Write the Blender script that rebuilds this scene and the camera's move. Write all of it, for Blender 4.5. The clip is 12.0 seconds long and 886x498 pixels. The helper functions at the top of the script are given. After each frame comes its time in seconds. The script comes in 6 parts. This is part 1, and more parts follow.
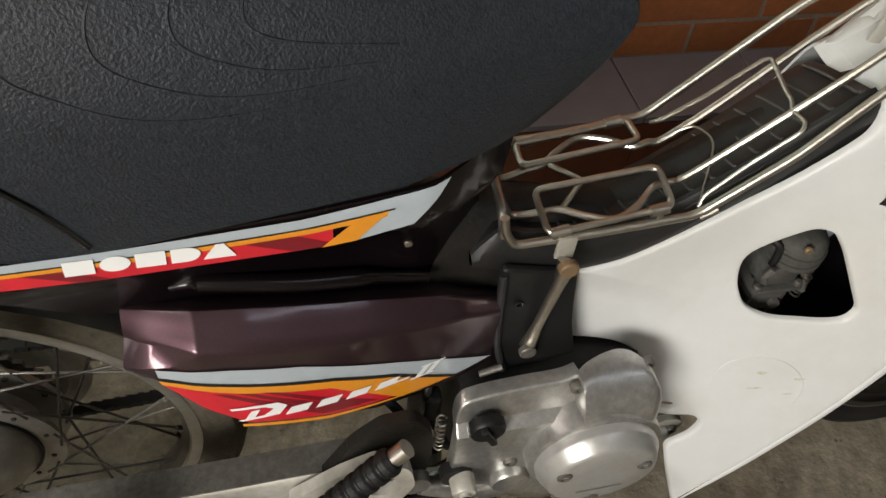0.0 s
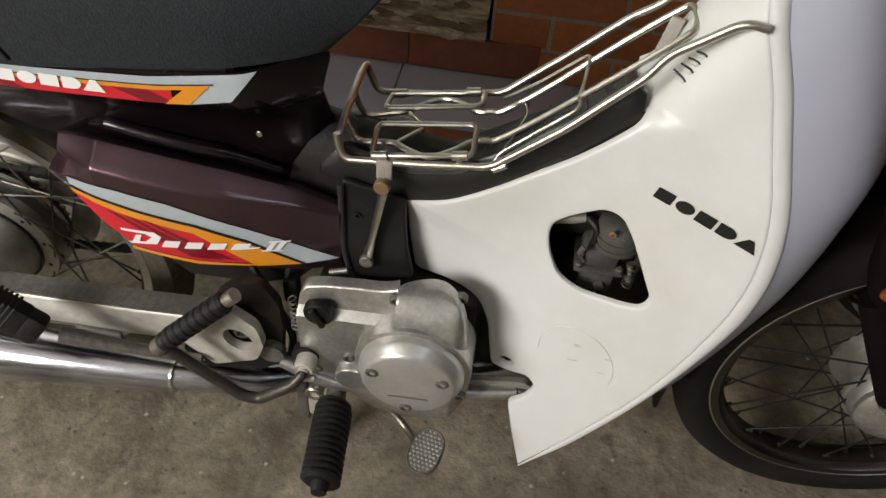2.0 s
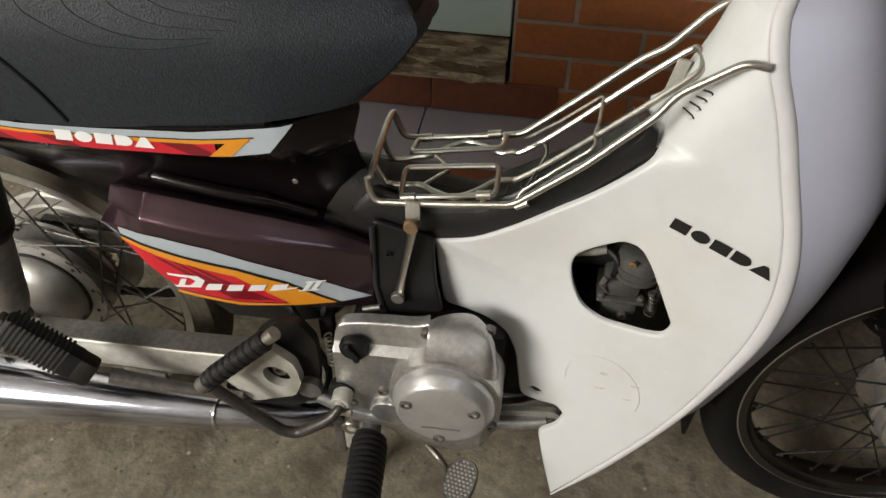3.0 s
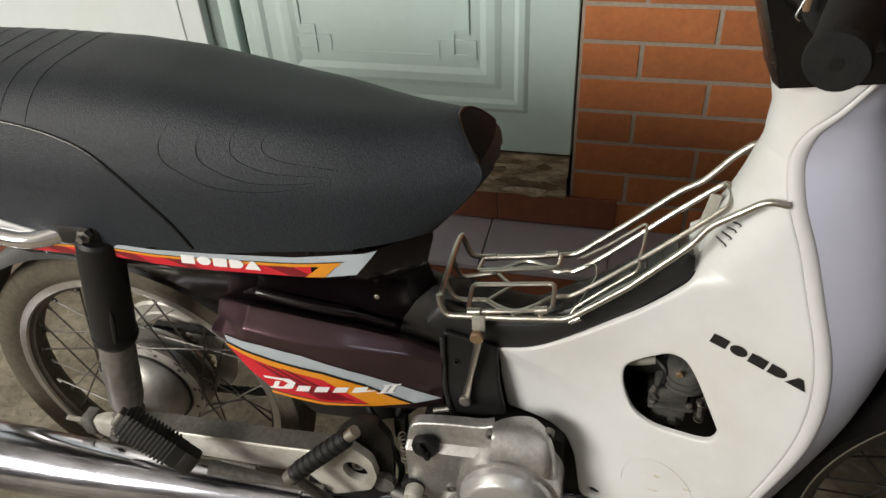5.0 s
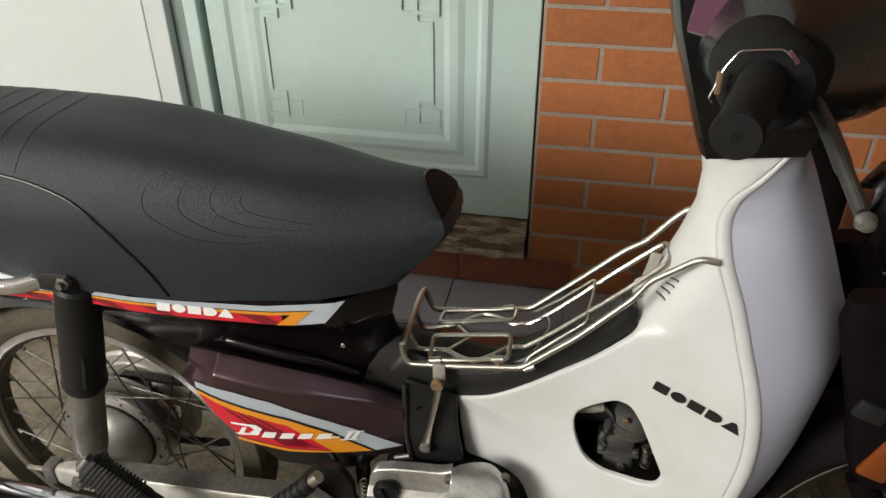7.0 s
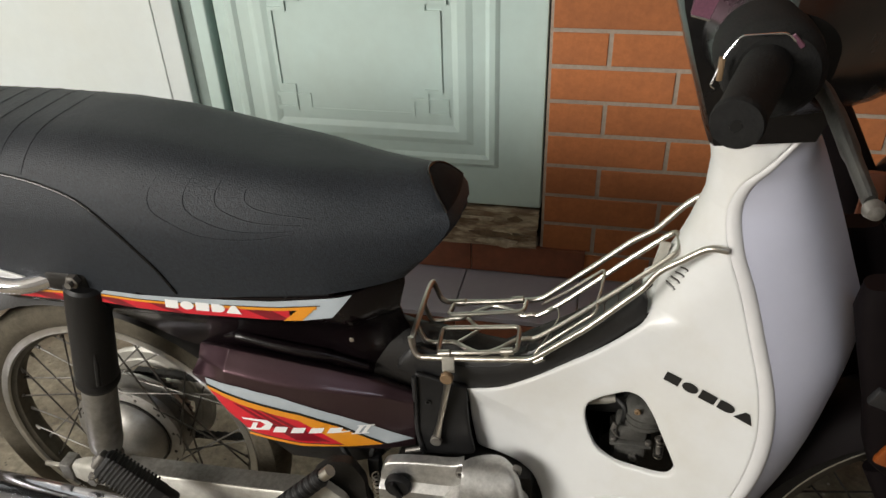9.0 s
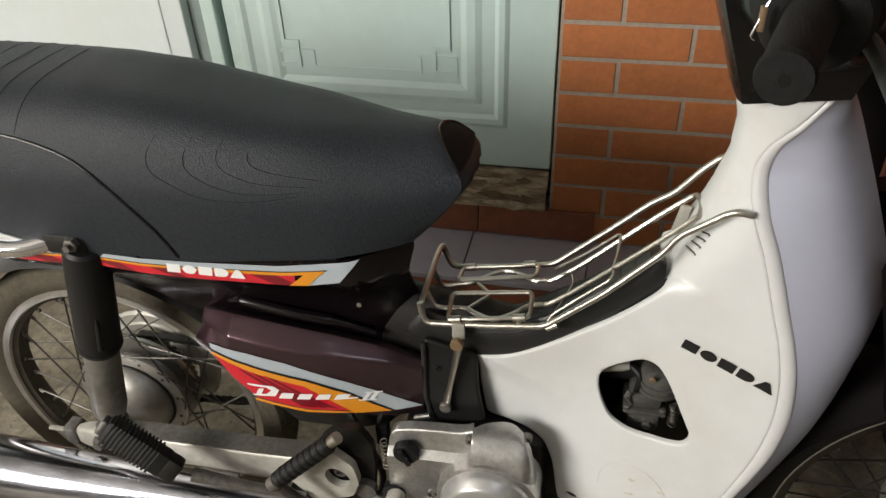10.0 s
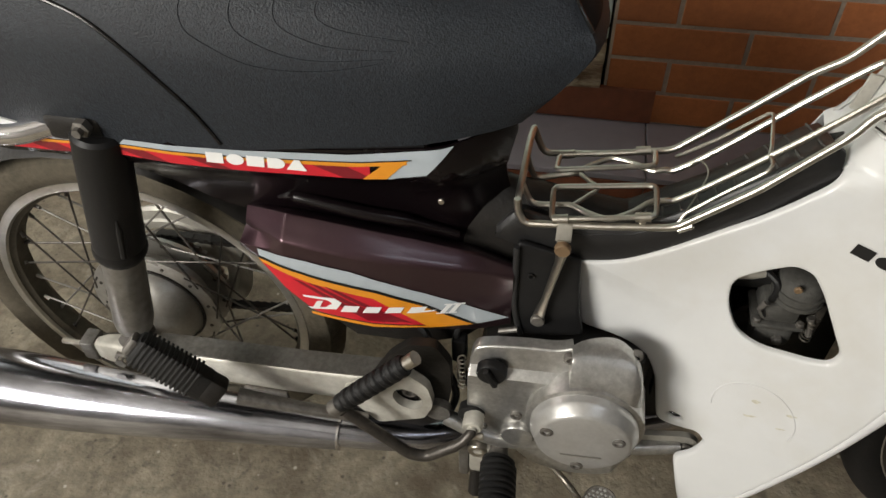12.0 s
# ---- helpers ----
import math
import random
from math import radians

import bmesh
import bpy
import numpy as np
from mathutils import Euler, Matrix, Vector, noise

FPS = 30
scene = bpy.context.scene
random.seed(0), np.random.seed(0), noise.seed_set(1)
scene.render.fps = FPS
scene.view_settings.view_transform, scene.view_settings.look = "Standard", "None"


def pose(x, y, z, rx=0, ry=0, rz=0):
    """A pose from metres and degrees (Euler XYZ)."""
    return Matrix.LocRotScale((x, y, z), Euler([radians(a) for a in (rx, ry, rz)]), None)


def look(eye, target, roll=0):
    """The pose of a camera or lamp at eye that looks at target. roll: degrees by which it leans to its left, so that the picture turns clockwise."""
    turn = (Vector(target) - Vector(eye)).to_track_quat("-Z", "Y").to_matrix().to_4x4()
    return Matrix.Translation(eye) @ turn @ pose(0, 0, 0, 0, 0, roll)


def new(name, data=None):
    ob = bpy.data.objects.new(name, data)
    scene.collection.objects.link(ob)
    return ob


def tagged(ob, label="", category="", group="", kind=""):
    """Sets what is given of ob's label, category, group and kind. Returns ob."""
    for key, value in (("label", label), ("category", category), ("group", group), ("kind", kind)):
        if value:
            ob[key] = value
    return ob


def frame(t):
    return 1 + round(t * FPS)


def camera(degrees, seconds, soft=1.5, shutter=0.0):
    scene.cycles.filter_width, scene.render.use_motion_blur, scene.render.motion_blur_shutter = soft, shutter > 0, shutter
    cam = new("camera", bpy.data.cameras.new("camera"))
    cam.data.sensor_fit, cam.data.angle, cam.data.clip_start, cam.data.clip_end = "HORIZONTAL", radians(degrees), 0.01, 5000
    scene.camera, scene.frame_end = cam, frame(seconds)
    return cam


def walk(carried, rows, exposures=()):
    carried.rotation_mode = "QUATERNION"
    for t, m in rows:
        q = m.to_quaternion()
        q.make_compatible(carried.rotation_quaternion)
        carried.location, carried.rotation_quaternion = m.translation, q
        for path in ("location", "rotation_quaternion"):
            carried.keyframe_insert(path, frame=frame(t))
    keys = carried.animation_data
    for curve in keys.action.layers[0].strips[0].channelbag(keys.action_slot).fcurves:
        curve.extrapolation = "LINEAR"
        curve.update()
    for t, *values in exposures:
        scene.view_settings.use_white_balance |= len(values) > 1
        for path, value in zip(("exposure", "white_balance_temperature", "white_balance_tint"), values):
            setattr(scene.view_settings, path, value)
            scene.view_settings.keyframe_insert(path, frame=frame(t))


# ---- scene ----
cam = camera(62.0, 12.0)
PATH = [
    (0, (0.353, -0.414, 0.985), (0.713, 0.845, -0.527), 6.3),
    (0.5, (0.485, -0.454, 1.002), (0.608, 0.912, -0.454), 5.8),
    (1, (0.563, -0.546, 1.02), (0.557, 0.861, -0.401), 3.8),
    (1.5, (0.63, -0.614, 1.021), (0.57, 0.722, -0.466), 6.8),
    (2, (0.673, -0.608, 1.039), (0.547, 0.744, -0.429), 5.0),
    (2.5, (0.681, -0.619, 1.052), (0.516, 0.759, -0.388), 2.4),
    (3, (0.675, -0.637, 1.066), (0.465, 0.776, -0.333), 1.0),
    (3.5, (0.675, -0.65, 1.106), (0.407, 0.812, -0.232), -0.3),
    (3.7, (0.676, -0.656, 1.12), (0.384, 0.835, -0.18), -0.8),
    (5.3, (0.695, -0.71, 1.156), (0.263, 0.836, -0.037), -3.3),
    (5.5, (0.696, -0.716, 1.159), (0.274, 0.839, -0.026), -2.8),
    (6, (0.704, -0.739, 1.169), (0.335, 0.859, 0.024), -1.3),
    (6.5, (0.706, -0.754, 1.173), (0.383, 0.892, 0.083), 0.2),
    (7, (0.704, -0.76, 1.177), (0.366, 0.903, 0.118), -0.2),
    (9, (0.716, -0.749, 1.177), (0.333, 0.888, 0.093), -2.1),
    (9.5, (0.709, -0.745, 1.173), (0.326, 0.869, 0.056), -2.1),
    (10, (0.701, -0.724, 1.162), (0.32, 0.852, -0.008), -2.2),
    (10.5, (0.677, -0.716, 1.144), (0.313, 0.814, -0.091), -2.3),
    (11, (0.651, -0.717, 1.119), (0.31, 0.77, -0.175), -2.2),
    (11.5, (0.627, -0.688, 1.096), (0.298, 0.749, -0.255), -2.0),
    (12, (0.548, -0.614, 1.067), (0.252, 0.769, -0.346), -1.5),
]
walk(cam, [(t, look(eye, target, roll)) for t, eye, target, roll in PATH])
cam.data.dof.use_dof = False

# ---------------------------------------------------------------- light
world = bpy.data.worlds.new("world")
scene.world = world
world.use_nodes = True
world.node_tree.nodes["Background"].inputs[0].default_value = (0.55, 0.6, 0.7, 1)
world.node_tree.nodes["Background"].inputs[1].default_value = 0.02


def area_lamp(name, eye, target, sx, sy, watts, colour):
    data = bpy.data.lights.new(name, "AREA")
    data.shape, data.size, data.size_y, data.energy, data.color = "RECTANGLE", sx, sy, watts, colour
    ob = new(name, data)
    ob.matrix_world = look(eye, target)
    return ob


# Unseen main light added behind the camera, aimed to match the shading.
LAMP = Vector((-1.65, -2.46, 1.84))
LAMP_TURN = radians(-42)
area_lamp("unseen_key_light", LAMP + Vector((0.066, 0.061, 0)), (0.5, -0.05, 0.6), 1.5, 1.1, 138, (1.0, 0.965, 0.905))
# Unseen side light, added for the reflection on the side cover's rear facet.
area_lamp("added_side_light", (-3.1, 0.33, 0.95), (0.0, 0.0, 0.6), 0.6, 1.4, 20, (1.0, 0.98, 0.95))
# Unseen cool fill, added overhead to brighten the shield's front panel.
area_lamp("added_cool_light", (1.5, -1.15, 2.66), (1.4, -1.0, 0.0), 1.2, 0.12, 2.5, (0.80, 0.87, 1.0))


# ---------------------------------------------------------------- materials
def material(name, base, rough=0.5, metal=0.0, var=0.15, scale=40.0, bump=0.0, bump_scale=200.0, coat=0.0, coat_rough=0.08,
             dirt=None, dirt_amount=0.0, dirt_scale=6.0, random=0.0, stretch=(1, 1, 1), spec=0.5, glow=0.0, dirt_range=(0.36, 0.80)):
    """Base colour with variation at two scales, optional dirt, bump and random tint per object."""
    m = bpy.data.materials.new(name)
    m.use_nodes = True
    nt = m.node_tree
    bs = nt.nodes["Principled BSDF"]
    L = nt.links.new

    def node(kind, **inputs):
        n = nt.nodes.new(kind)
        for k, v in inputs.items():
            n.inputs[k].default_value = v
        return n

    co = nt.nodes.new("ShaderNodeTexCoord")
    mp = node("ShaderNodeMapping", Scale=stretch)
    L(co.outputs["Object"], mp.inputs["Vector"])
    fine = node("ShaderNodeTexNoise", Scale=scale, Detail=6.0, Roughness=0.65)
    wide = node("ShaderNodeTexNoise", Scale=dirt_scale, Detail=5.0, Roughness=0.6)
    L(mp.outputs[0], fine.inputs["Vector"])
    L(mp.outputs[0], wide.inputs["Vector"])
    ramp = nt.nodes.new("ShaderNodeValToRGB")
    lo = [max(0.0, c * (1 - var)) for c in base]
    hi = [min(1.0, c * (1 + var)) for c in base]
    ramp.color_ramp.elements[0].position, ramp.color_ramp.elements[1].position = 0.3, 0.7
    ramp.color_ramp.elements[0].color, ramp.color_ramp.elements[1].color = (*lo, 1), (*hi, 1)
    L(fine.outputs["Fac"], ramp.inputs[0])
    colour = ramp.outputs[0]
    if dirt is not None:
        sel = nt.nodes.new("ShaderNodeMapRange")
        sel.inputs["From Min"].default_value, sel.inputs["From Max"].default_value = dirt_range
        sel.inputs["To Max"].default_value = dirt_amount
        L(wide.outputs["Fac"], sel.inputs["Value"])
        mix = nt.nodes.new("ShaderNodeMix")
        mix.data_type = "RGBA"
        L(sel.outputs[0], mix.inputs["Factor"])
        L(colour, mix.inputs["A"])
        mix.inputs["B"].default_value = (*dirt, 1)
        colour = mix.outputs["Result"]
    if random:
        info = nt.nodes.new("ShaderNodeObjectInfo")
        rr = nt.nodes.new("ShaderNodeMapRange")
        rr.inputs["To Min"].default_value, rr.inputs["To Max"].default_value = 1 - random, 1 + random
        L(info.outputs["Random"], rr.inputs["Value"])
        hsv = nt.nodes.new("ShaderNodeHueSaturation")
        L(rr.outputs[0], hsv.inputs["Value"])
        L(colour, hsv.inputs["Color"])
        colour = hsv.outputs[0]
    L(colour, bs.inputs["Base Color"])
    rg = nt.nodes.new("ShaderNodeMapRange")
    rg.inputs["To Min"].default_value, rg.inputs["To Max"].default_value = max(0.02, rough - 0.09), min(1, rough + 0.12)
    L(wide.outputs["Fac"], rg.inputs["Value"])
    L(rg.outputs[0], bs.inputs["Roughness"])
    bs.inputs["Metallic"].default_value = metal
    bs.inputs["Coat Weight"].default_value = coat
    bs.inputs["Coat Roughness"].default_value = coat_rough
    bs.inputs["Specular IOR Level"].default_value = spec
    if glow:
        bs.inputs["Emission Color"].default_value = (*base, 1)
        bs.inputs["Emission Strength"].default_value = glow
    if bump:
        grain = node("ShaderNodeTexNoise", Scale=bump_scale, Detail=3.0)
        L(mp.outputs[0], grain.inputs["Vector"])
        bp = node("ShaderNodeBump", Strength=bump, Distance=0.002)
        L(grain.outputs["Fac"], bp.inputs["Height"])
        L(bp.outputs[0], bs.inputs["Normal"])
    return m


M = {}
M["plum"] = material("plum_metallic_paint", (0.088, 0.047, 0.058), 0.36, 0.85, 0.25, 1200, coat=0.8, coat_rough=0.13, dirt=(0.07, 0.045, 0.05), dirt_amount=0.6)
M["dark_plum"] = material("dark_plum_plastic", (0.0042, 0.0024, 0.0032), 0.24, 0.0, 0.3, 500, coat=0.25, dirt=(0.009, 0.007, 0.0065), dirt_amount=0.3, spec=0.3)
M["white"] = material("white_plastic", (0.67, 0.677, 0.672), 0.4, 0, 0.02, 30, coat=0.15, dirt=(0.54, 0.515, 0.45), dirt_amount=0.6, dirt_scale=7, dirt_range=(0.46, 0.78))
M["guard"] = material("dull_plum_mudguard", (0.0045, 0.003, 0.0036), 0.6, 0, 0.3, 60, dirt=(0.010, 0.008, 0.0075), dirt_amount=0.5, spec=0.08)
# Brighter, pinker plum: the sheen of reflected light is put into the base.
M["plum_sheen"] = material("plum_paint_sheen", (0.22, 0.095, 0.14), 0.34, 0.4, 0.15, 600, coat=0.35, coat_rough=0.2)
M["scuff"] = material("olive_scuff", (0.52, 0.50, 0.40), 0.6, 0, 0.3, 300, dirt=(0.62, 0.61, 0.55), dirt_amount=0.9, dirt_scale=160)
# The shield's white again, with the lip's slight shade mixed in.
M["lip_shaded_white"] = material("shaded_lip_plastic", (0.64, 0.637, 0.635), 0.38, 0, 0.03, 25, coat=0.1, dirt=(0.5, 0.49, 0.52), dirt_amount=0.4, dirt_scale=9)
# White plastic; the bluish shade on the front panel is mixed into this colour.
M["cool_shade_white"] = material("cool_shaded_white_plastic", (0.475, 0.487, 0.585), 0.34, 0, 0.03, 25, coat=0.1, dirt=(0.42, 0.43, 0.51), dirt_amount=0.5, dirt_scale=7)
M["vinyl"] = material("black_vinyl", (0.0165, 0.0202, 0.0258), 0.5, 0, 0.55, 300, bump=0.5, bump_scale=560, dirt=(0.0200, 0.0222, 0.0255), dirt_amount=0.6, dirt_scale=7, spec=0.36)
M["cap_vinyl"] = material("smooth_black_vinyl", (0.011, 0.0112, 0.012), 0.72, 0, 0.2, 200, bump=0.2, bump_scale=650, spec=0.16)
M["piping"] = material("black_piping", (0.008, 0.008, 0.008), 0.2, 0, 0.2, 100)
M["black"] = material("black_plastic", (0.0066, 0.0066, 0.007), 0.45, 0, 0.25, 150, bump=0.12, bump_scale=500, dirt=(0.017, 0.0155, 0.0145), dirt_amount=0.45, spec=0.35)
M["grey_plastic"] = material("dark_grey_plastic", (0.015, 0.015, 0.016), 0.5, 0, 0.2, 120, bump=0.2, bump_scale=600, dirt=(0.026, 0.024, 0.021), dirt_amount=0.5, dirt_scale=12)
M["well_plastic"] = material("glossy_grey_plastic", (0.013, 0.013, 0.0135), 0.40, 0, 0.25, 120, bump=0.1, bump_scale=500, dirt=(0.022, 0.020, 0.018), dirt_amount=0.5, dirt_scale=12, spec=0.5)
# Lighter than the mat: the light caught by the rib tops is in the colour.
M["rib_lit"] = material("lit_rib_plastic", (0.085, 0.083, 0.078), 0.5, 0, 0.3, 160, dirt=(0.03, 0.029, 0.027), dirt_amount=0.6, dirt_scale=30)
M["carb"] = material("dusty_cast_metal", (0.085, 0.083, 0.075), 0.7, 0.2, 0.35, 160, bump=0.4, bump_scale=260, dirt=(0.035, 0.032, 0.027), dirt_amount=0.8, dirt_scale=40)
M["rubber"] = material("worn_rubber", (0.0068, 0.0068, 0.007), 0.55, 0, 0.3, 150, bump=0.3, bump_scale=300, dirt=(0.03, 0.027, 0.023), dirt_amount=0.5, spec=0.35)
M["grip_rubber"] = material("matt_grip_rubber", (0.010, 0.010, 0.010), 0.8, 0, 0.3, 200, bump=0.35, bump_scale=420, dirt=(0.022, 0.021, 0.019), dirt_amount=0.6, dirt_scale=30, spec=0.15)
M["tyre"] = material("dusty_tyre", (0.008, 0.0076, 0.0072), 0.8, 0, 0.25, 120, bump=0.3, bump_scale=250, dirt=(0.026, 0.022, 0.018), dirt_amount=0.6, dirt_scale=8, spec=0.25)
M["tyre_dusty"] = material("brown_dusty_tyre", (0.085, 0.074, 0.055), 0.9, 0, 0.3, 120, bump=0.3, bump_scale=250, dirt=(0.13, 0.112, 0.083), dirt_amount=0.7, dirt_scale=9, spec=0.2)
M["amber_dull"] = material("faded_amber_plastic", (0.20, 0.13, 0.07), 0.55, 0.2, 0.2, 60)
M["chrome"] = material("chrome", (0.84, 0.84, 0.87), 0.13, 1, 0.04, 60, dirt=(0.4, 0.35, 0.3), dirt_amount=0.35, dirt_scale=16)
# Scratched chrome; blue tint and dark streaks paint in part of its reflections.
M["silencer"] = material("scratched_chrome_reflections", (0.60, 0.615, 0.69), 0.17, 1, 0.2, 90, bump=0.35, bump_scale=34, dirt=(0.15, 0.145, 0.155), dirt_amount=0.9, dirt_scale=20, stretch=(0.22, 1, 1), dirt_range=(0.40, 0.62))
M["steel"] = material("stainless_tube", (0.54, 0.515, 0.46), 0.33, 1, 0.12, 120, dirt=(0.3, 0.24, 0.18), dirt_amount=0.5, dirt_scale=18)
M["alu"] = material("cast_aluminium", (0.60, 0.595, 0.575), 0.33, 0.85, 0.18, 150, bump=0.09, bump_scale=420, dirt=(0.16, 0.15, 0.135), dirt_amount=0.8, dirt_scale=17)
# Lighter copy of alu: the light on clutch cap and knurling is coloured in.
M["lit_alu"] = material("lit_aluminium", (0.56, 0.555, 0.54), 0.33, 0.6, 0.06, 150, bump=0.05, bump_scale=420, dirt=(0.30, 0.285, 0.26), dirt_amount=0.6, dirt_scale=15)
M["rim"] = material("dull_rim", (0.42, 0.41, 0.385), 0.42, 0.8, 0.12, 120, dirt=(0.2, 0.17, 0.13), dirt_amount=0.7, dirt_scale=16)
M["lever_black"] = material("dusty_black_lever", (0.030, 0.030, 0.028), 0.5, 0.2, 0.4, 140, bump=0.2, bump_scale=300, dirt=(0.075, 0.072, 0.064), dirt_amount=0.7, dirt_scale=26)
M["rim_bed"] = material("brown_grimy_rim", (0.10, 0.088, 0.066), 0.6, 0.3, 0.25, 90, bump=0.2, bump_scale=200, dirt=(0.05, 0.042, 0.03), dirt_amount=0.8, dirt_scale=18)
M["rim_shine"] = material("rim_highlight", (0.56, 0.55, 0.52), 0.3, 0.9, 0.1, 120, dirt=(0.3, 0.27, 0.21), dirt_amount=0.6, dirt_scale=16)
# Dusty chrome, its base darkened for the shade on the front wheel.
M["chrome_rim"] = material("shaded_dusty_chrome_rim", (0.11, 0.108, 0.105), 0.3, 1, 0.1, 80, dirt=(0.12, 0.105, 0.09), dirt_amount=0.8, dirt_scale=14)
M["fairing_brown"] = material("dark_brown_body", (0.022, 0.012, 0.009), 0.35, 0, 0.4, 30, dirt=(0.04, 0.022, 0.014), dirt_amount=0.7, dirt_scale=9, spec=0.4)
M["gloss_black"] = material("gloss_black_plastic", (0.005, 0.0046, 0.005), 0.24, 0, 0.3, 90, bump=0.08, bump_scale=40, coat=0.15, dirt=(0.018, 0.016, 0.014), dirt_amount=0.4, dirt_scale=14, spec=0.3)
M["silver_paint"] = material("grey_painted_steel", (0.56, 0.545, 0.49), 0.45, 0.25, 0.12, 90, bump=0.1, dirt=(0.16, 0.135, 0.10), dirt_amount=0.85, dirt_scale=13)
M["dirty_steel"] = material("dirty_steel", (0.19, 0.182, 0.168), 0.5, 0.6, 0.3, 130, dirt=(0.09, 0.07, 0.05), dirt_amount=0.7, dirt_scale=20)
M["dull_sleeve"] = material("dull_grey_sleeve", (0.30, 0.29, 0.27), 0.36, 0.75, 0.15, 90, bump=0.05, dirt=(0.07, 0.062, 0.05), dirt_amount=0.7, dirt_scale=22)
M["worn_steel"] = material("dark_worn_steel", (0.075, 0.067, 0.058), 0.42, 0.5, 0.35, 110, bump=0.1, dirt=(0.03, 0.025, 0.021), dirt_amount=0.7, dirt_scale=22)
M["grime"] = material("oily_black_metal", (0.008, 0.0072, 0.0065), 0.5, 0.1, 0.4, 120, bump=0.3, dirt=(0.03, 0.025, 0.02), dirt_amount=0.55, dirt_scale=18, spec=0.4)
M["red"] = material("red_film", (0.6, 0.015, 0.03), 0.3, 0, 0.06, 60, coat=0.5)
M["deep_red"] = material("deep_red_film", (0.2, 0.006, 0.015), 0.3, 0, 0.08, 60, coat=0.5)
M["amber"] = material("amber_film", (0.75, 0.29, 0.02), 0.3, 0, 0.05, 60, coat=0.5)
M["film_grey"] = material("pale_grey_film", (0.42, 0.47, 0.51), 0.3, 0, 0.05, 60, coat=0.5)
M["film_white"] = material("white_film", (0.85, 0.85, 0.84), 0.3, 0, 0.02, 60)
M["film_black"] = material("black_film", (0.012, 0.012, 0.012), 0.3, 0, 0.1, 60)
M["brick"] = material("red_brick", (0.465, 0.157, 0.05), 0.75, 0, 0.14, 90, bump=0.25, bump_scale=260, dirt=(0.25, 0.10, 0.048), dirt_amount=0.6, dirt_scale=7, random=0.12)
M["mortar"] = material("grey_mortar", (0.36, 0.3, 0.24), 0.9, 0, 0.15, 120, bump=0.4, bump_scale=300)
M["door"] = material("pale_green_paint", (0.55, 0.69, 0.655), 0.4, 0, 0.03, 30, coat=0.15, bump=0.04, bump_scale=60, dirt=(0.48, 0.56, 0.50), dirt_amount=0.6, dirt_scale=3)
M["door_white"] = material("white_paint", (0.67, 0.725, 0.725), 0.35, 0, 0.02, 30, coat=0.2, dirt=(0.65, 0.63, 0.5), dirt_amount=0.3, dirt_scale=3)
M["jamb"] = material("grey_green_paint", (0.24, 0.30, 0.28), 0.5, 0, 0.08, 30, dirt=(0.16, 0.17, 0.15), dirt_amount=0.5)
M["gap"] = material("dark_gap", (0.02, 0.018, 0.016), 0.9, 0, 0.2, 30)
M["plaster"] = material("peeling_plaster", (0.40, 0.335, 0.23), 0.9, 0, 0.4, 110, bump=1.0, bump_scale=60, dirt=(0.17, 0.11, 0.065), dirt_amount=0.95, dirt_scale=48, stretch=(0.4, 1, 1.6), dirt_range=(0.40, 0.60))
M["plaster_pale"] = material("pale_plaster", (0.50, 0.43, 0.31), 0.95, 0, 0.3, 130, bump=0.7, bump_scale=120, dirt=(0.24, 0.18, 0.11), dirt_amount=0.8, dirt_scale=40)
M["plaster_brown"] = material("brown_plaster", (0.17, 0.115, 0.065), 0.95, 0, 0.35, 110, bump=0.7, bump_scale=120, dirt=(0.08, 0.055, 0.035), dirt_amount=0.8, dirt_scale=40)
M["tile_brown"] = material("brown_tile", (0.2, 0.062, 0.028), 0.5, 0, 0.18, 40, random=0.1, dirt=(0.12, 0.05, 0.03), dirt_amount=0.5)
M["tile_grey"] = material("lilac_grey_tile", (0.3, 0.285, 0.32), 0.35, 0, 0.05, 30, dirt=(0.22, 0.2, 0.21), dirt_amount=0.4, dirt_scale=5)
M["wall_paint"] = material("cream_wall_paint", (0.34, 0.325, 0.30), 0.8, 0, 0.06, 5, dirt=(0.28, 0.26, 0.23), dirt_amount=0.4)
# Orange with the shade at the fork darkened into its colour.
M["orange"] = material("shaded_orange_lens", (0.22, 0.052, 0.007), 0.4, 0, 0.08, 60, coat=0.5)
M["added_glow_cool"] = material("added_cool_glow", (0.8, 0.87, 1.0), 0.4, 0, 0.0, 10, glow=7.0)
# Glow for the unseen panels that are added to light the bike.
M["added_glow_white"] = material("glowing_tube", (1.0, 0.93, 0.82), 0.4, 0, 0.0, 10, glow=2.0)


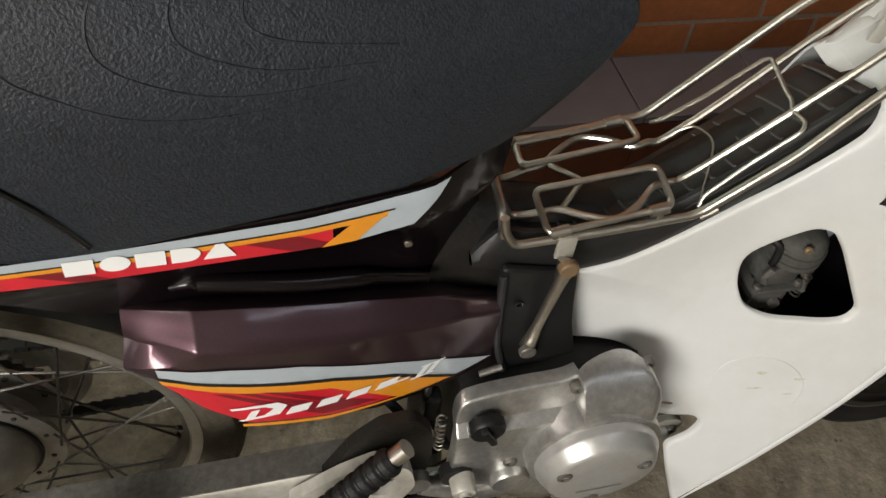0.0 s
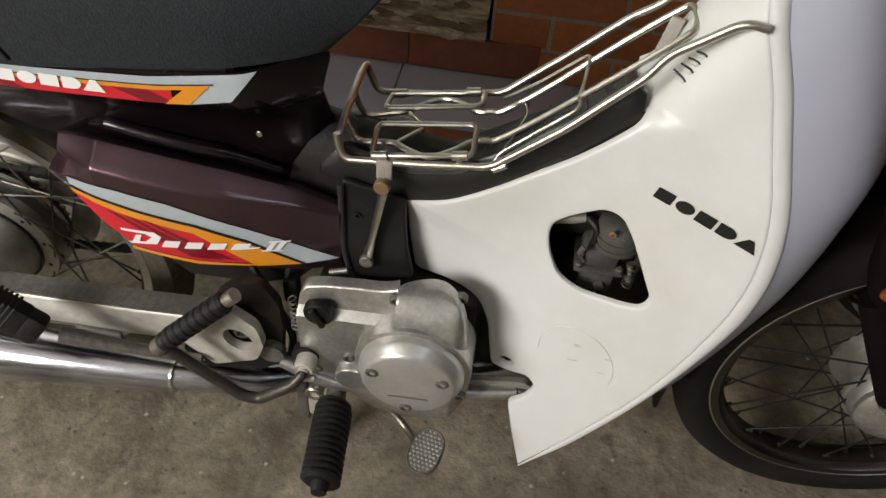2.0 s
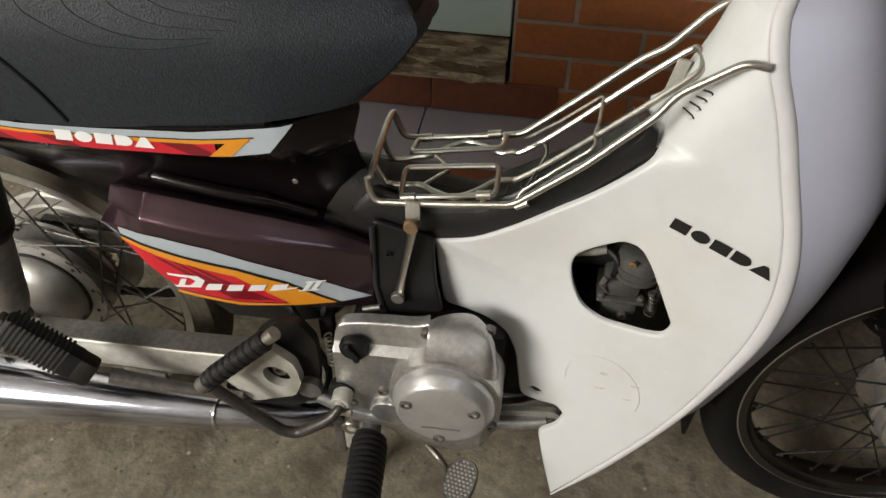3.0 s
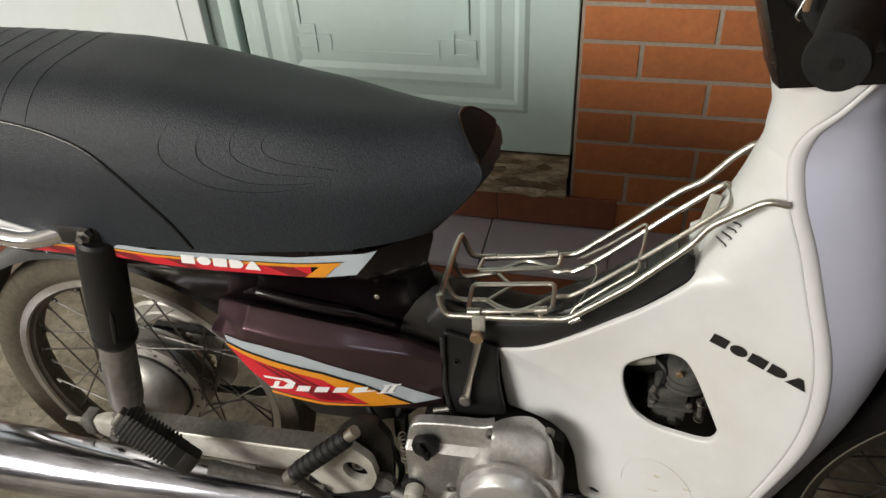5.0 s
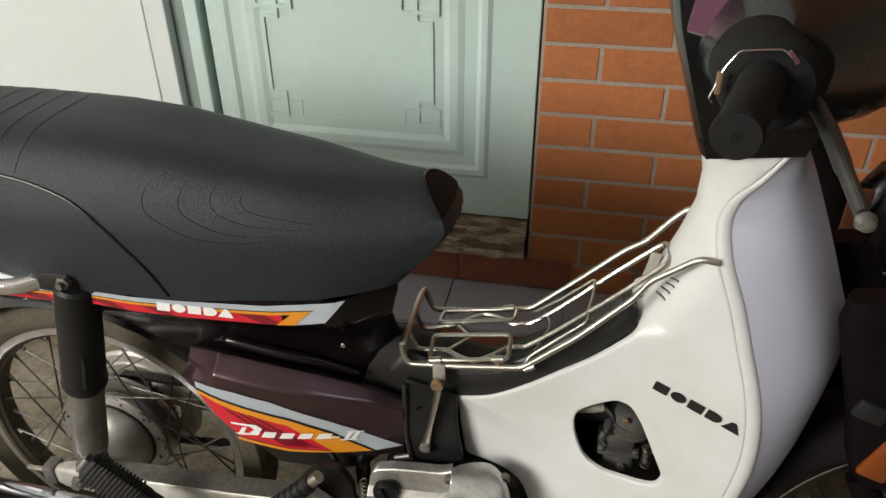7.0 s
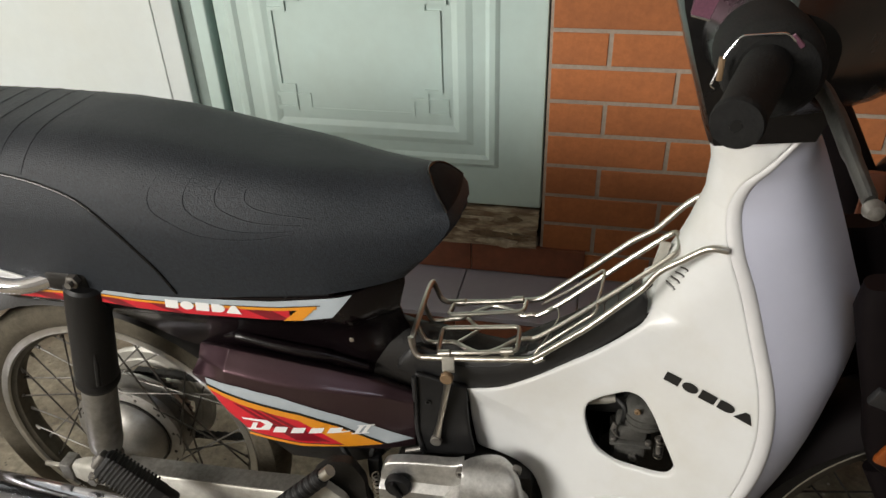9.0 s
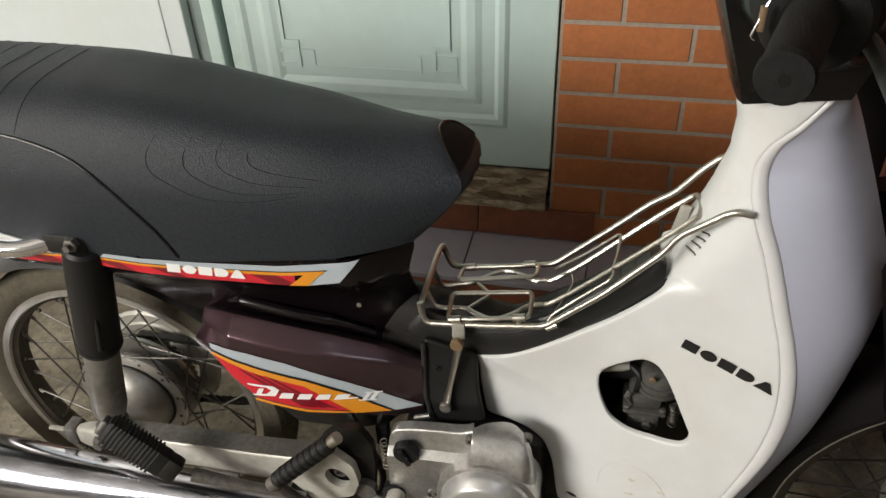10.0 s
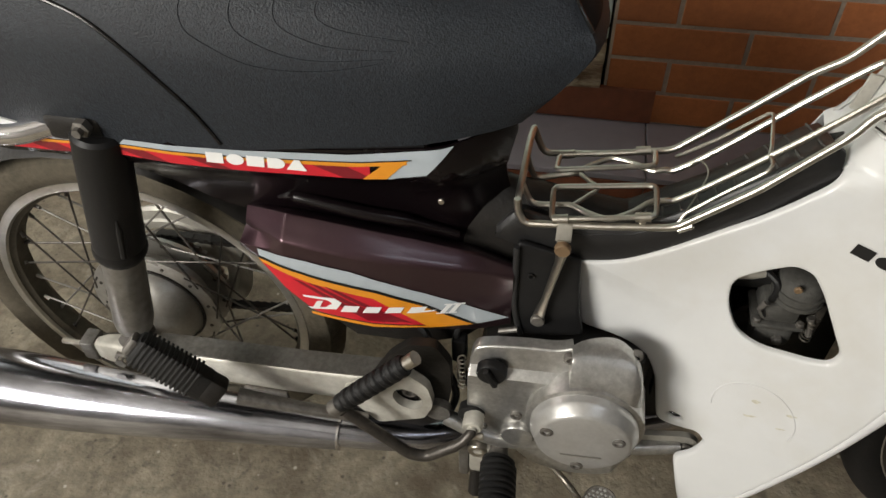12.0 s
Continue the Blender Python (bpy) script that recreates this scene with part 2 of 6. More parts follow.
def concrete():
    """Worn concrete floor: mottled, with pale patches, dark spots, pale grit and hairline cracks."""
    m = material("worn_concrete", (0.222, 0.194, 0.142), 0.8, 0, 0.42, 45, bump=0.9, bump_scale=140, dirt=(0.095, 0.075, 0.05), dirt_amount=1.0, dirt_scale=7.0, dirt_range=(0.40, 0.68))
    nt = m.node_tree
    bs = nt.nodes["Principled BSDF"]
    L = nt.links.new
    co = nt.nodes.new("ShaderNodeTexCoord")
    warp = nt.nodes.new("ShaderNodeTexNoise")
    warp.inputs["Scale"].default_value, warp.inputs["Detail"].default_value = 9.0, 5.0
    L(co.outputs["Object"], warp.inputs["Vector"])
    bent = nt.nodes.new("ShaderNodeMix")
    bent.data_type = "RGBA"
    bent.inputs["Factor"].default_value = 0.12
    L(co.outputs["Object"], bent.inputs["A"])
    L(warp.outputs["Color"], bent.inputs["B"])

    def layer(colour, texture, output, lo, hi, amount, on):
        """Lays a colour over the socket on, where the texture runs from lo to hi."""
        sel = nt.nodes.new("ShaderNodeMapRange")
        sel.inputs["From Min"].default_value, sel.inputs["From Max"].default_value, sel.inputs["To Max"].default_value = lo, hi, amount
        L(texture.outputs[output], sel.inputs["Value"])
        mix = nt.nodes.new("ShaderNodeMix")
        mix.data_type = "RGBA"
        L(sel.outputs[0], mix.inputs["Factor"])
        L(on, mix.inputs["A"])
        mix.inputs["B"].default_value = (*colour, 1)
        return mix.outputs["Result"]

    def noise_tex(scale, detail, rough=0.6):
        n = nt.nodes.new("ShaderNodeTexNoise")
        n.inputs["Scale"].default_value, n.inputs["Detail"].default_value, n.inputs["Roughness"].default_value = scale, detail, rough
        n.inputs["Distortion"].default_value = 0.7
        L(co.outputs["Object"], n.inputs["Vector"])
        return n

    def cells(scale, feature="F1", vec=None):
        v = nt.nodes.new("ShaderNodeTexVoronoi")
        v.feature = feature
        v.inputs["Scale"].default_value = scale
        L(vec or co.outputs["Object"], v.inputs["Vector"])
        return v

    c = bs.inputs["Base Color"].links[0].from_socket
    c = layer((0.34, 0.31, 0.25), noise_tex(13, 9, 0.7), "Fac", 0.56, 0.74, 0.7, c)
    c = layer((0.075, 0.064, 0.046), noise_tex(22, 6, 0.6), "Fac", 0.60, 0.70, 0.7, c)
    c = layer((0.40, 0.37, 0.30), cells(1.7, "DISTANCE_TO_EDGE", bent.outputs["Result"]), "Distance", 0.006, 0.002, 0.14, c)
    c = layer((0.05, 0.042, 0.032), cells(34), "Distance", 0.13, 0.05, 0.75, c)
    c = layer((0.46, 0.43, 0.37), cells(23), "Distance", 0.085, 0.04, 0.8, c)
    L(c, bs.inputs["Base Color"])
    return m


M["concrete"] = concrete()


# ---------------------------------------------------------------- shape helpers
def part(name, bm, mat, parent=None, label="", smooth=True):
    """Links a bmesh as one mesh object under a thing or under a part."""
    me = bpy.data.meshes.new(name)
    bm.normal_update()
    bm.to_mesh(me)
    bm.free()
    me.materials.append(M[mat])
    if smooth:
        me.shade_smooth()
        me.set_sharp_from_angle(angle=radians(35))
    ob = new(name, me)
    if parent is not None:
        ob.parent = parent
    if label:
        tagged(ob, label)
    return ob


def curve_pts(pts, n=6, closed=False):
    """A smooth line (Catmull-Rom) through the points."""
    p = [Vector(q) for q in pts]
    out, k = [], len(p)
    for i in range(k if closed else k - 1):
        a, b, c, d = (p[(i + j) % k] if closed else p[min(max(i + j, 0), k - 1)] for j in (-1, 0, 1, 2))
        for s in range(n):
            t = s / n
            out.append(0.5 * (2 * b + (c - a) * t + (2 * a - 5 * b + 4 * c - d) * t * t + (3 * b - a - 3 * c + d) * t ** 3))
    if not closed:
        out.append(p[-1])
    return out


def filleted(pts, rad, n=5, closed=False):
    """A polyline with rounded corners."""
    p = [Vector(q) for q in pts]
    k, out = len(p), []
    for i in range(k):
        if not closed and i in (0, k - 1):
            out.append(p[i])
            continue
        a, b, c = p[i - 1], p[i], p[(i + 1) % k]
        r = min(rad, (a - b).length * 0.45, (c - b).length * 0.45)
        u, v = b + (a - b).normalized() * r, b + (c - b).normalized() * r
        for s in range(n + 1):
            t = s / n
            out.append((1 - t) ** 2 * u + 2 * t * (1 - t) * b + t * t * v)
    return out


def tube(pts, r, seg=10, closed=False, bm=None, squash=1.0):
    """A round bar along a line; r is a number or one per point."""
    bm = bm or bmesh.new()
    p = [Vector(q) for q in pts]
    k = len(p)
    rad = r if isinstance(r, (list, tuple)) else [r] * k
    up, rings = None, []
    for i in range(k):
        a, b = (p[i - 1], p[(i + 1) % k]) if closed else (p[max(i - 1, 0)], p[min(i + 1, k - 1)])
        d = (b - a).normalized()
        if up is None:
            up = d.orthogonal().normalized()
        up = (up - d * up.dot(d)).normalized()
        side = d.cross(up)
        rings.append([bm.verts.new(p[i] + (up * math.cos(q) * squash + side * math.sin(q)) * rad[i]) for q in (2 * math.pi * s / seg for s in range(seg))])
    for i in range(k if closed else k - 1):
        A, B = rings[i], rings[(i + 1) % k]
        for s in range(seg):
            bm.faces.new((A[s], A[(s + 1) % seg], B[(s + 1) % seg], B[s]))
    if not closed:
        bm.faces.new(rings[0][::-1])
        bm.faces.new(rings[-1])
    return bm


def lathe(profile, centre, axis="y", seg=48, bm=None, closed=False):
    """Turns (radius, along) round an axis through centre."""
    bm = bm or bmesh.new()
    c, rings = Vector(centre), []
    for r, h in profile:
        ring = []
        for s in range(seg):
            q = 2 * math.pi * s / seg
            u, v = r * math.cos(q), r * math.sin(q)
            ring.append(bm.verts.new(c + (Vector((u, h, v)) if axis == "y" else Vector((u, v, h)) if axis == "z" else Vector((h, u, v)))))
        rings.append(ring)
    k = len(rings)
    for i in range(k if closed else k - 1):
        A, B = rings[i], rings[(i + 1) % k]
        for s in range(seg):
            bm.faces.new((A[s], A[(s + 1) % seg], B[(s + 1) % seg], B[s]))
    if not closed:
        for ring in (rings[0], rings[-1]):
            bm.faces.new(ring)
    bmesh.ops.recalc_face_normals(bm, faces=bm.faces[:])
    return bm


def loft(sections, closed_ring=True, cap=True, bm=None):
    """Skins sections with equal numbers of points."""
    bm = bm or bmesh.new()
    rings = [[bm.verts.new(Vector(q)) for q in s] for s in sections]
    n = len(rings[0])
    for A, B in zip(rings, rings[1:]):
        for s in range(n if closed_ring else n - 1):
            bm.faces.new((A[s], A[(s + 1) % n], B[(s + 1) % n], B[s]))
    if cap and closed_ring:
        bm.faces.new(rings[0][::-1])
        bm.faces.new(rings[-1])
    bmesh.ops.recalc_face_normals(bm, faces=bm.faces[:])
    return bm


def box(size, centre, bevel=0.0, bm=None, turn=None):
    bm = bm or bmesh.new()
    made = bmesh.ops.create_cube(bm, size=1.0)["verts"]
    for v in made:
        v.co = Vector((v.co.x * size[0], v.co.y * size[1], v.co.z * size[2]))
    if bevel:
        edges = list({e for v in made for e in v.link_edges})
        made = list({v for f in bmesh.ops.bevel(bm, geom=edges, offset=bevel, segments=2, affect="EDGES", profile=0.5)["faces"] for v in f.verts} | {v for v in made if v.is_valid})
    m = Matrix.Translation(centre) @ (turn or Matrix())
    for v in made:
        v.co = m @ v.co
    return bm


def edge_distance(q, line):
    """Distance of many points (n, 2) to a closed outline (k, 2)."""
    best = np.full(len(q), 9.0)
    for a, b in zip(line, np.roll(line, -1, axis=0)):
        d = b - a
        t = np.clip(((q - a) @ d) / max(d @ d, 1e-12), 0, 1)
        best = np.minimum(best, np.linalg.norm(q - a - t[:, None] * d, axis=1))
    return best


def inset(lp, d, hole=False):
    """A closed loop in (x, z) moved by d into the material."""
    q = np.array([(a[0], a[1]) for a in lp], float)
    nxt = np.roll(q, -1, axis=0)
    area = np.sum(q[:, 0] * nxt[:, 1] - nxt[:, 0] * q[:, 1])
    e = nxt - q
    e /= np.maximum(np.linalg.norm(e, axis=1, keepdims=True), 1e-9)
    n = np.stack([-e[:, 1], e[:, 0]], 1) * (1 if (area > 0) != hole else -1)
    m = n + np.roll(n, 1, axis=0)
    m /= np.maximum(np.linalg.norm(m, axis=1, keepdims=True), 1e-9)
    m /= np.maximum((m * n).sum(1, keepdims=True), 0.75)
    return q + d * m


def panel(outline, depth, holes=(), step=0.012, thick=0.003, curl=0.0, mirror=False, cuts=()):
    """A shell over an outline in (x, z): y = depth(x, z); its rim is rounded off with the radius curl. The outside faces -y."""
    bm = bmesh.new()
    loops = [(outline, False), *((h, True) for h in holes)]
    edges = []
    for lp, is_hole in loops:
        rings = [np.array([(a[0], a[1]) for a in lp], float)]
        if curl:
            rings += [inset(lp, curl * (1 - math.cos(radians(t))) if t < 90 else curl, is_hole) for t in (38, 62, 90)]
        vs = None
        for q in rings:
            row = [bm.verts.new((a[0], 0, a[1])) for a in q]
            if vs:
                for i in range(len(row)):
                    k = (i + 1) % len(row)
                    bm.faces.new((vs[i], vs[k], row[k], row[i]))
            vs = row
        for i in range(len(vs)):
            a, b = vs[i], vs[(i + 1) % len(vs)]
            edges.append(bm.edges.get((a, b)) or bm.edges.new((a, b)))
    bmesh.ops.triangle_fill(bm, use_beauty=True, edges=edges, normal=(0, -1, 0))
    if step:
        for ax in (0, 2):
            lo, hi = min(v.co[ax] for v in bm.verts), max(v.co[ax] for v in bm.verts)
            k = int((hi - lo) / step)
            for i in range(1, k + 1):
                co, no = [0, 0, 0], [0, 0, 0]
                co[ax], no[ax] = lo + (hi - lo) * i / (k + 1), 1
                bmesh.ops.bisect_plane(bm, geom=bm.verts[:] + bm.edges[:] + bm.faces[:], plane_co=co, plane_no=no, dist=1e-6)
    for co, no in cuts:
        bmesh.ops.bisect_plane(bm, geom=bm.verts[:] + bm.edges[:] + bm.faces[:], plane_co=co, plane_no=no, dist=1e-6)
    near = None
    if curl:
        q = np.array([(v.co.x, v.co.z) for v in bm.verts])
        near = np.full(len(q), 9.0)
        for lp, _ in loops:
            near = np.minimum(near, edge_distance(q, np.array([(a[0], a[1]) for a in lp])))
    for k, v in enumerate(bm.verts):
        y = depth(v.co.x, v.co.z)
        if curl and near[k] < curl:
            y += curl - math.sqrt(max(0.0, curl ** 2 - (curl - near[k]) ** 2))
        v.co.y = y
    for fc in bm.faces:
        fc.normal_update()
        if fc.normal.y > 0:
            fc.normal_flip()
    if thick:
        inner = {v: bm.verts.new(v.co + Vector((0, thick, 0))) for v in bm.verts[:]}
        rim = [e for e in bm.edges if e.is_boundary]
        for fc in bm.faces[:]:
            bm.faces.new([inner[v] for v in reversed(fc.verts)])
        for e in rim:
            lp = e.link_loops[0]
            a, b = lp.vert, lp.link_loop_next.vert
            bm.faces.new((b, a, inner[a], inner[b]))
    if mirror:
        for v in bm.verts:
            v.co.y = -v.co.y
        bmesh.ops.reverse_faces(bm, faces=bm.faces[:])
    return bm


def step_up(x, a, b):
    """0 below a, 1 above b, smooth between."""
    t = max(0.0, min(1.0, (x - a) / (b - a)))
    return t * t * (3 - 2 * t)


def hex_bolt(name, at, r, parent, h=0.006, mat="steel", socket=True):
    """A bolt head looking to -y, with a socket in it."""
    prof = [(r, 0.0), (r, -h * 0.8), (r * 0.88, -h)]
    if socket:
        prof += [(r * 0.55, -h), (r * 0.5, -h * 0.35), (0.0004, -h * 0.35)]
    return part(name, lathe(prof, at, "y", 14), mat, parent)


def empty(name, at=(0, 0, 0)):
    ob = new(name)
    ob.location = at
    return ob


# ---------------------------------------------------------------- the place
def slab(name, lo, hi, mat, label, kind="structure", category="wall", bevel=0.0):
    size = [b - a for a, b in zip(lo, hi)]
    mid = [(a + b) / 2 for a, b in zip(lo, hi)]
    return tagged(part(name, box(size, mid, bevel), mat, smooth=False), label, category, kind=kind)


WALL_Y = 0.725     # face of the brick wall
DOOR_X0, DOOR_X1, DOOR_Z0 = -0.128, 0.600, 0.323
LEDGE_Z, LEDGE_Y = 0.15, 0.545

slab("floor", (-3.2, -3.2, -0.12), (3.6, 0.9, 0.0), "concrete", "worn stained grey-brown concrete floor", category="floor")
slab("ceiling", (-3.2, -3.2, 2.75), (3.6, 1.0, 2.85), "wall_paint", "plain cream painted ceiling", category="ceiling")
slab("wall_west", (-3.3, -3.2, 0.0), (-3.2, 0.9, 2.75), "wall_paint", "plain cream painted side wall")
slab("wall_south", (-3.3, -3.3, 0.0), (3.7, -3.2, 2.75), "wall_paint", "plain cream painted wall opposite the door")
slab("wall_east", (3.6, 0.1, 0.0), (3.7, 0.9, 2.75), "wall_paint", "plain cream painted side wall beside an opening")
slab("wall_east_lower", (3.6, -3.2, 0.0), (3.7, -1.8, 2.75), "wall_paint", "plain cream painted side wall beside an opening")
slab("wall_east_head", (3.6, -1.8, 2.45), (3.7, 0.1, 2.75), "wall_paint", "plain cream wall above an opening")

wall = slab("wall_north", (DOOR_X1 + 0.006, WALL_Y + 0.0025, LEDGE_Z), (3.6, WALL_Y + 0.12, 2.75), "mortar", "red-orange brick wall with pale mortar joints")
slab("wall_north_head", (-3.2, WALL_Y + 0.006, 2.3), (DOOR_X1 + 0.006, WALL_Y + 0.12, 2.75), "wall_paint", "plain cream wall above the doors")

# unseen panel added behind the camera to carry the main light; its form is assumed
unseen_key_panel = tagged(empty("unseen_key_panel", LAMP), "unseen light panel added behind the camera as main light", "lamp")
unseen_key_panel.rotation_euler = (0, 0, LAMP_TURN)
part("housing", box((1.6, 0.05, 1.2), (0, -0.10, 0.0), 0.008), "door_white", unseen_key_panel)
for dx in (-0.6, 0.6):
    part("stem", tube([(dx, -0.10, 0.59), (dx, -0.10, 2.75 - LAMP.z)], 0.008, 10), "steel", unseen_key_panel)
part("diffuser", box((1.5, 0.01, 1.1), (0, -0.06, 0.0), 0.002), "added_glow_white", unseen_key_panel, "glowing face of an unseen added light")
# unseen tube, added as the visible body of the cool fill
added_cool_tube = tagged(empty("added_cool_tube", (1.5, -1.15, 2.69)), "unseen cool tube added to light the front panel", "lamp")
part("housing", box((1.25, 0.07, 0.05), (0, 0, 0.035), 0.006), "door_white", added_cool_tube)
part("glowing_tube", tube([(-0.6, 0, 0.0), (0.6, 0, 0.0)], 0.013, 12), "added_glow_cool", added_cool_tube)

# unseen glowing panel, added to be mirrored by the plum side cover
side_panel = tagged(empty("added_side_panel", (-3.2, 0.33, 0.95)), "unseen light panel added to reflect in the side cover", "lamp")
part("housing", box((0.05, 0.66, 1.46), (0.025, 0, 0), 0.006), "door_white", side_panel)
part("diffuser", box((0.01, 0.6, 1.4), (0.055, 0, 0), 0.002), "added_glow_white", side_panel, "glowing face of an unseen added light")

# doors ------------------------------------------------------------
def relief(name, x0, x1, z0, z1, w, y, parent, h=0.006):
    """A raised rectangular moulding with mitred corners."""
    bm = bmesh.new()
    for i, (r, d) in enumerate(((0.0, 0.0), (w * 0.3, -h), (w * 0.7, -h), (w, 0.0))):
        for x, z in ((x0 + r, z0 + r), (x1 - r, z0 + r), (x1 - r, z1 - r), (x0 + r, z1 - r)):
            bm.verts.new((x, y + d, z))
    bm.verts.ensure_lookup_table()
    for i in range(3):
        for s in range(4):
            a, b = 4 * i + s, 4 * i + (s + 1) % 4
            bm.faces.new([bm.verts[k] for k in (a, b, b + 4, a + 4)])
    bmesh.ops.recalc_face_normals(bm, faces=bm.faces[:])
    return part(name, bm, "door", parent, smooth=False)


def flat_bar(pts, w, y, h=0.0065):
    """A raised line of straight bars on a vertical face."""
    bm = bmesh.new()
    for i, ((xa, za), (xb, zb)) in enumerate(zip(pts, pts[1:])):
        ux, uz = np.sign(xb - xa), np.sign(zb - za)
        if i:
            xa, za = xa + ux * w / 2, za + uz * w / 2
        if i < len(pts) - 2:
            xb, zb = xb + ux * w / 2, zb + uz * w / 2
        hh = h + 0.0003 * i
        box((abs(xb - xa) + (w if uz else 0), hh, abs(zb - za) + (w if ux else 0)), ((xa + xb) / 2, y + 0.001 - hh / 2, (za + zb) / 2), 0, bm)
    return bm


DOOR_Y = WALL_Y + 0.012
door = tagged(part("door_1", box((DOOR_X1 - DOOR_X0 - 0.003, 0.035, 1.93), ((DOOR_X0 + DOOR_X1) / 2 + 0.0025, DOOR_Y + 0.0175, DOOR_Z0 + 0.97), 0.003), "door", smooth=False),
              "closed pale green door leaf with raised key-pattern panel", "door", kind="structure")
relief("panel_moulding", -0.099, 0.504, 0.424, 1.30, 0.030, DOOR_Y - 0.0005, door, 0.0055)
relief("panel_moulding", -0.042, 0.447, 0.477, 1.24, 0.044, DOOR_Y - 0.0005, door, 0.0045)
# one raised line that ties a knot in each corner of the panel
KEY_X, KEY_Z = 0.192, 0.683
knot = [(0.0, -0.140), (0.120, -0.140), (0.120, -0.106), (0.199, -0.106), (0.199, -0.138), (0.153, -0.138), (0.153, -0.085), (0.185, -0.085), (0.185, 0.0)]
quarter = [(KEY_X + x, KEY_Z + z) for x, z in knot]
half = quarter + [(x, 2 * KEY_Z - z) for x, z in reversed(quarter[:-1])]
part("key_pattern", flat_bar(half, 0.0085, DOOR_Y, 0.003), "door", door, smooth=False)
part("key_pattern", flat_bar([(2 * KEY_X - x, z) for x, z in half], 0.0085, DOOR_Y, 0.003), "door", door, smooth=False)
slab("door_post", (-0.168, WALL_Y - 0.004, DOOR_Z0 - 0.02), (-0.136, WALL_Y + 0.06, 2.3), "door", "pale green door post between two door leaves", category="door frame", bevel=0.003)
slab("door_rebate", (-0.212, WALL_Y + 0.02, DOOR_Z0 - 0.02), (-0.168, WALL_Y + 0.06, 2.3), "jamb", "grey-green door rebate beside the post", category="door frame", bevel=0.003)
door2 = tagged(part("door_2", box((1.3, 0.035, 1.93), (-0.862, DOOR_Y + 0.0, DOOR_Z0 + 0.97), 0.003), "door_white", smooth=False),
               "closed glossy white door leaf", "door", kind="structure")
part("panel_moulding", box((0.012, 0.005, 1.9), (-0.268, DOOR_Y - 0.0185, DOOR_Z0 + 0.97), 0.002), "door_white", door2, smooth=False)
# Unseen wall, made white as a reflector for the side cover's rear facet.
slab("wall_north_west", (-3.2, WALL_Y + 0.004, LEDGE_Z + 0.08), (-1.52, WALL_Y + 0.06, 2.3), "door_white", "unseen wall, white to lighten the side cover's reflection")
slab("door_gap_backing", (-3.2, WALL_Y + 0.065, LEDGE_Z), (DOOR_X1 + 0.006, WALL_Y + 0.12, 2.3), "gap", "dark backing behind the door gaps", category="wall")

# threshold with broken plaster, a row of brown tiles below it, grey tiles on the step
def rough_slab(name, lo, hi, mat, label, amp, cell=0.02):
    bm = bmesh.new()
    nx, nz = max(2, int((hi[0] - lo[0]) / cell)), max(3, int((hi[2] - lo[2]) / (cell * 0.6)))
    rows = []
    for j in range(nz + 1):
        row = []
        for i in range(nx + 1):
            x, z = lo[0] + (hi[0] - lo[0]) * i / nx, lo[2] + (hi[2] - lo[2]) * j / nz
            row.append(bm.verts.new((x, lo[1] + amp * (noise.noise((x * 14, z * 30, 2)) + 0.6 * noise.noise((x * 40, z * 60, 5))), z)))
        rows.append(row)
    top = [bm.verts.new((v.co.x, hi[1], v.co.z)) for v in rows[-1]]
    rows.append(top)
    for A, B in zip(rows, rows[1:]):
        for i in range(nx):
            bm.faces.new((A[i], A[i + 1], B[i + 1], B[i]))
    return tagged(part(name, bm, mat), label, "sill", kind="structure")


sill = rough_slab("sill", (-3.2, WALL_Y - 0.004, 0.283), (DOOR_X1, WALL_Y + 0.06, 0.3215), "plaster", "broken flaking plaster sill under the door", 0.006)
sill_low = rough_slab("sill_lower", (-3.2, WALL_Y - 0.013, 0.232), (DOOR_X1 - 0.002, WALL_Y + 0.06, 0.283), "plaster", "broken flaking plaster ledge under the sill", 0.006)
random.seed(11)


def chip(parent, x, z, w, h, y):
    """A loose flake of plaster with a ragged outline."""
    n = 9
    ring = [(x + w * (0.75 + 0.5 * random.random()) * math.cos(2 * math.pi * k / n), z + h * (0.7 + 0.6 * random.random()) * math.sin(2 * math.pi * k / n)) for k in range(n)]
    part("plaster_flake", loft([[(a, y, b) for a, b in ring], [(a * 0.985 + x * 0.015, y - 0.004, b * 0.97 + z * 0.03) for a, b in ring]]), random.choice(("plaster_pale", "plaster_pale", "plaster_brown")), parent, smooth=False)


for i in range(26):
    x = random.uniform(0.0, 0.58)
    chip(sill, x, random.uniform(0.292, 0.314), random.uniform(0.012, 0.040), random.uniform(0.003, 0.010), WALL_Y - random.uniform(0.004, 0.008))
    chip(sill_low, random.uniform(0.0, 0.58), random.uniform(0.240, 0.276), random.uniform(0.015, 0.055), random.uniform(0.003, 0.010), WALL_Y - random.uniform(0.013, 0.018))
slab("skirting_bed", (-3.2, WALL_Y + 0.002, LEDGE_Z - 0.03), (DOOR_X1, WALL_Y + 0.06, 0.232), "mortar", "mortar bed behind the brown skirting tiles", category="skirting")
step = slab("step", (-3.2, LEDGE_Y + 0.006, 0.0), (3.6, WALL_Y + 0.004, LEDGE_Z - 0.012), "mortar", "raised step along the wall with grey tiles and brown riser", category="step")

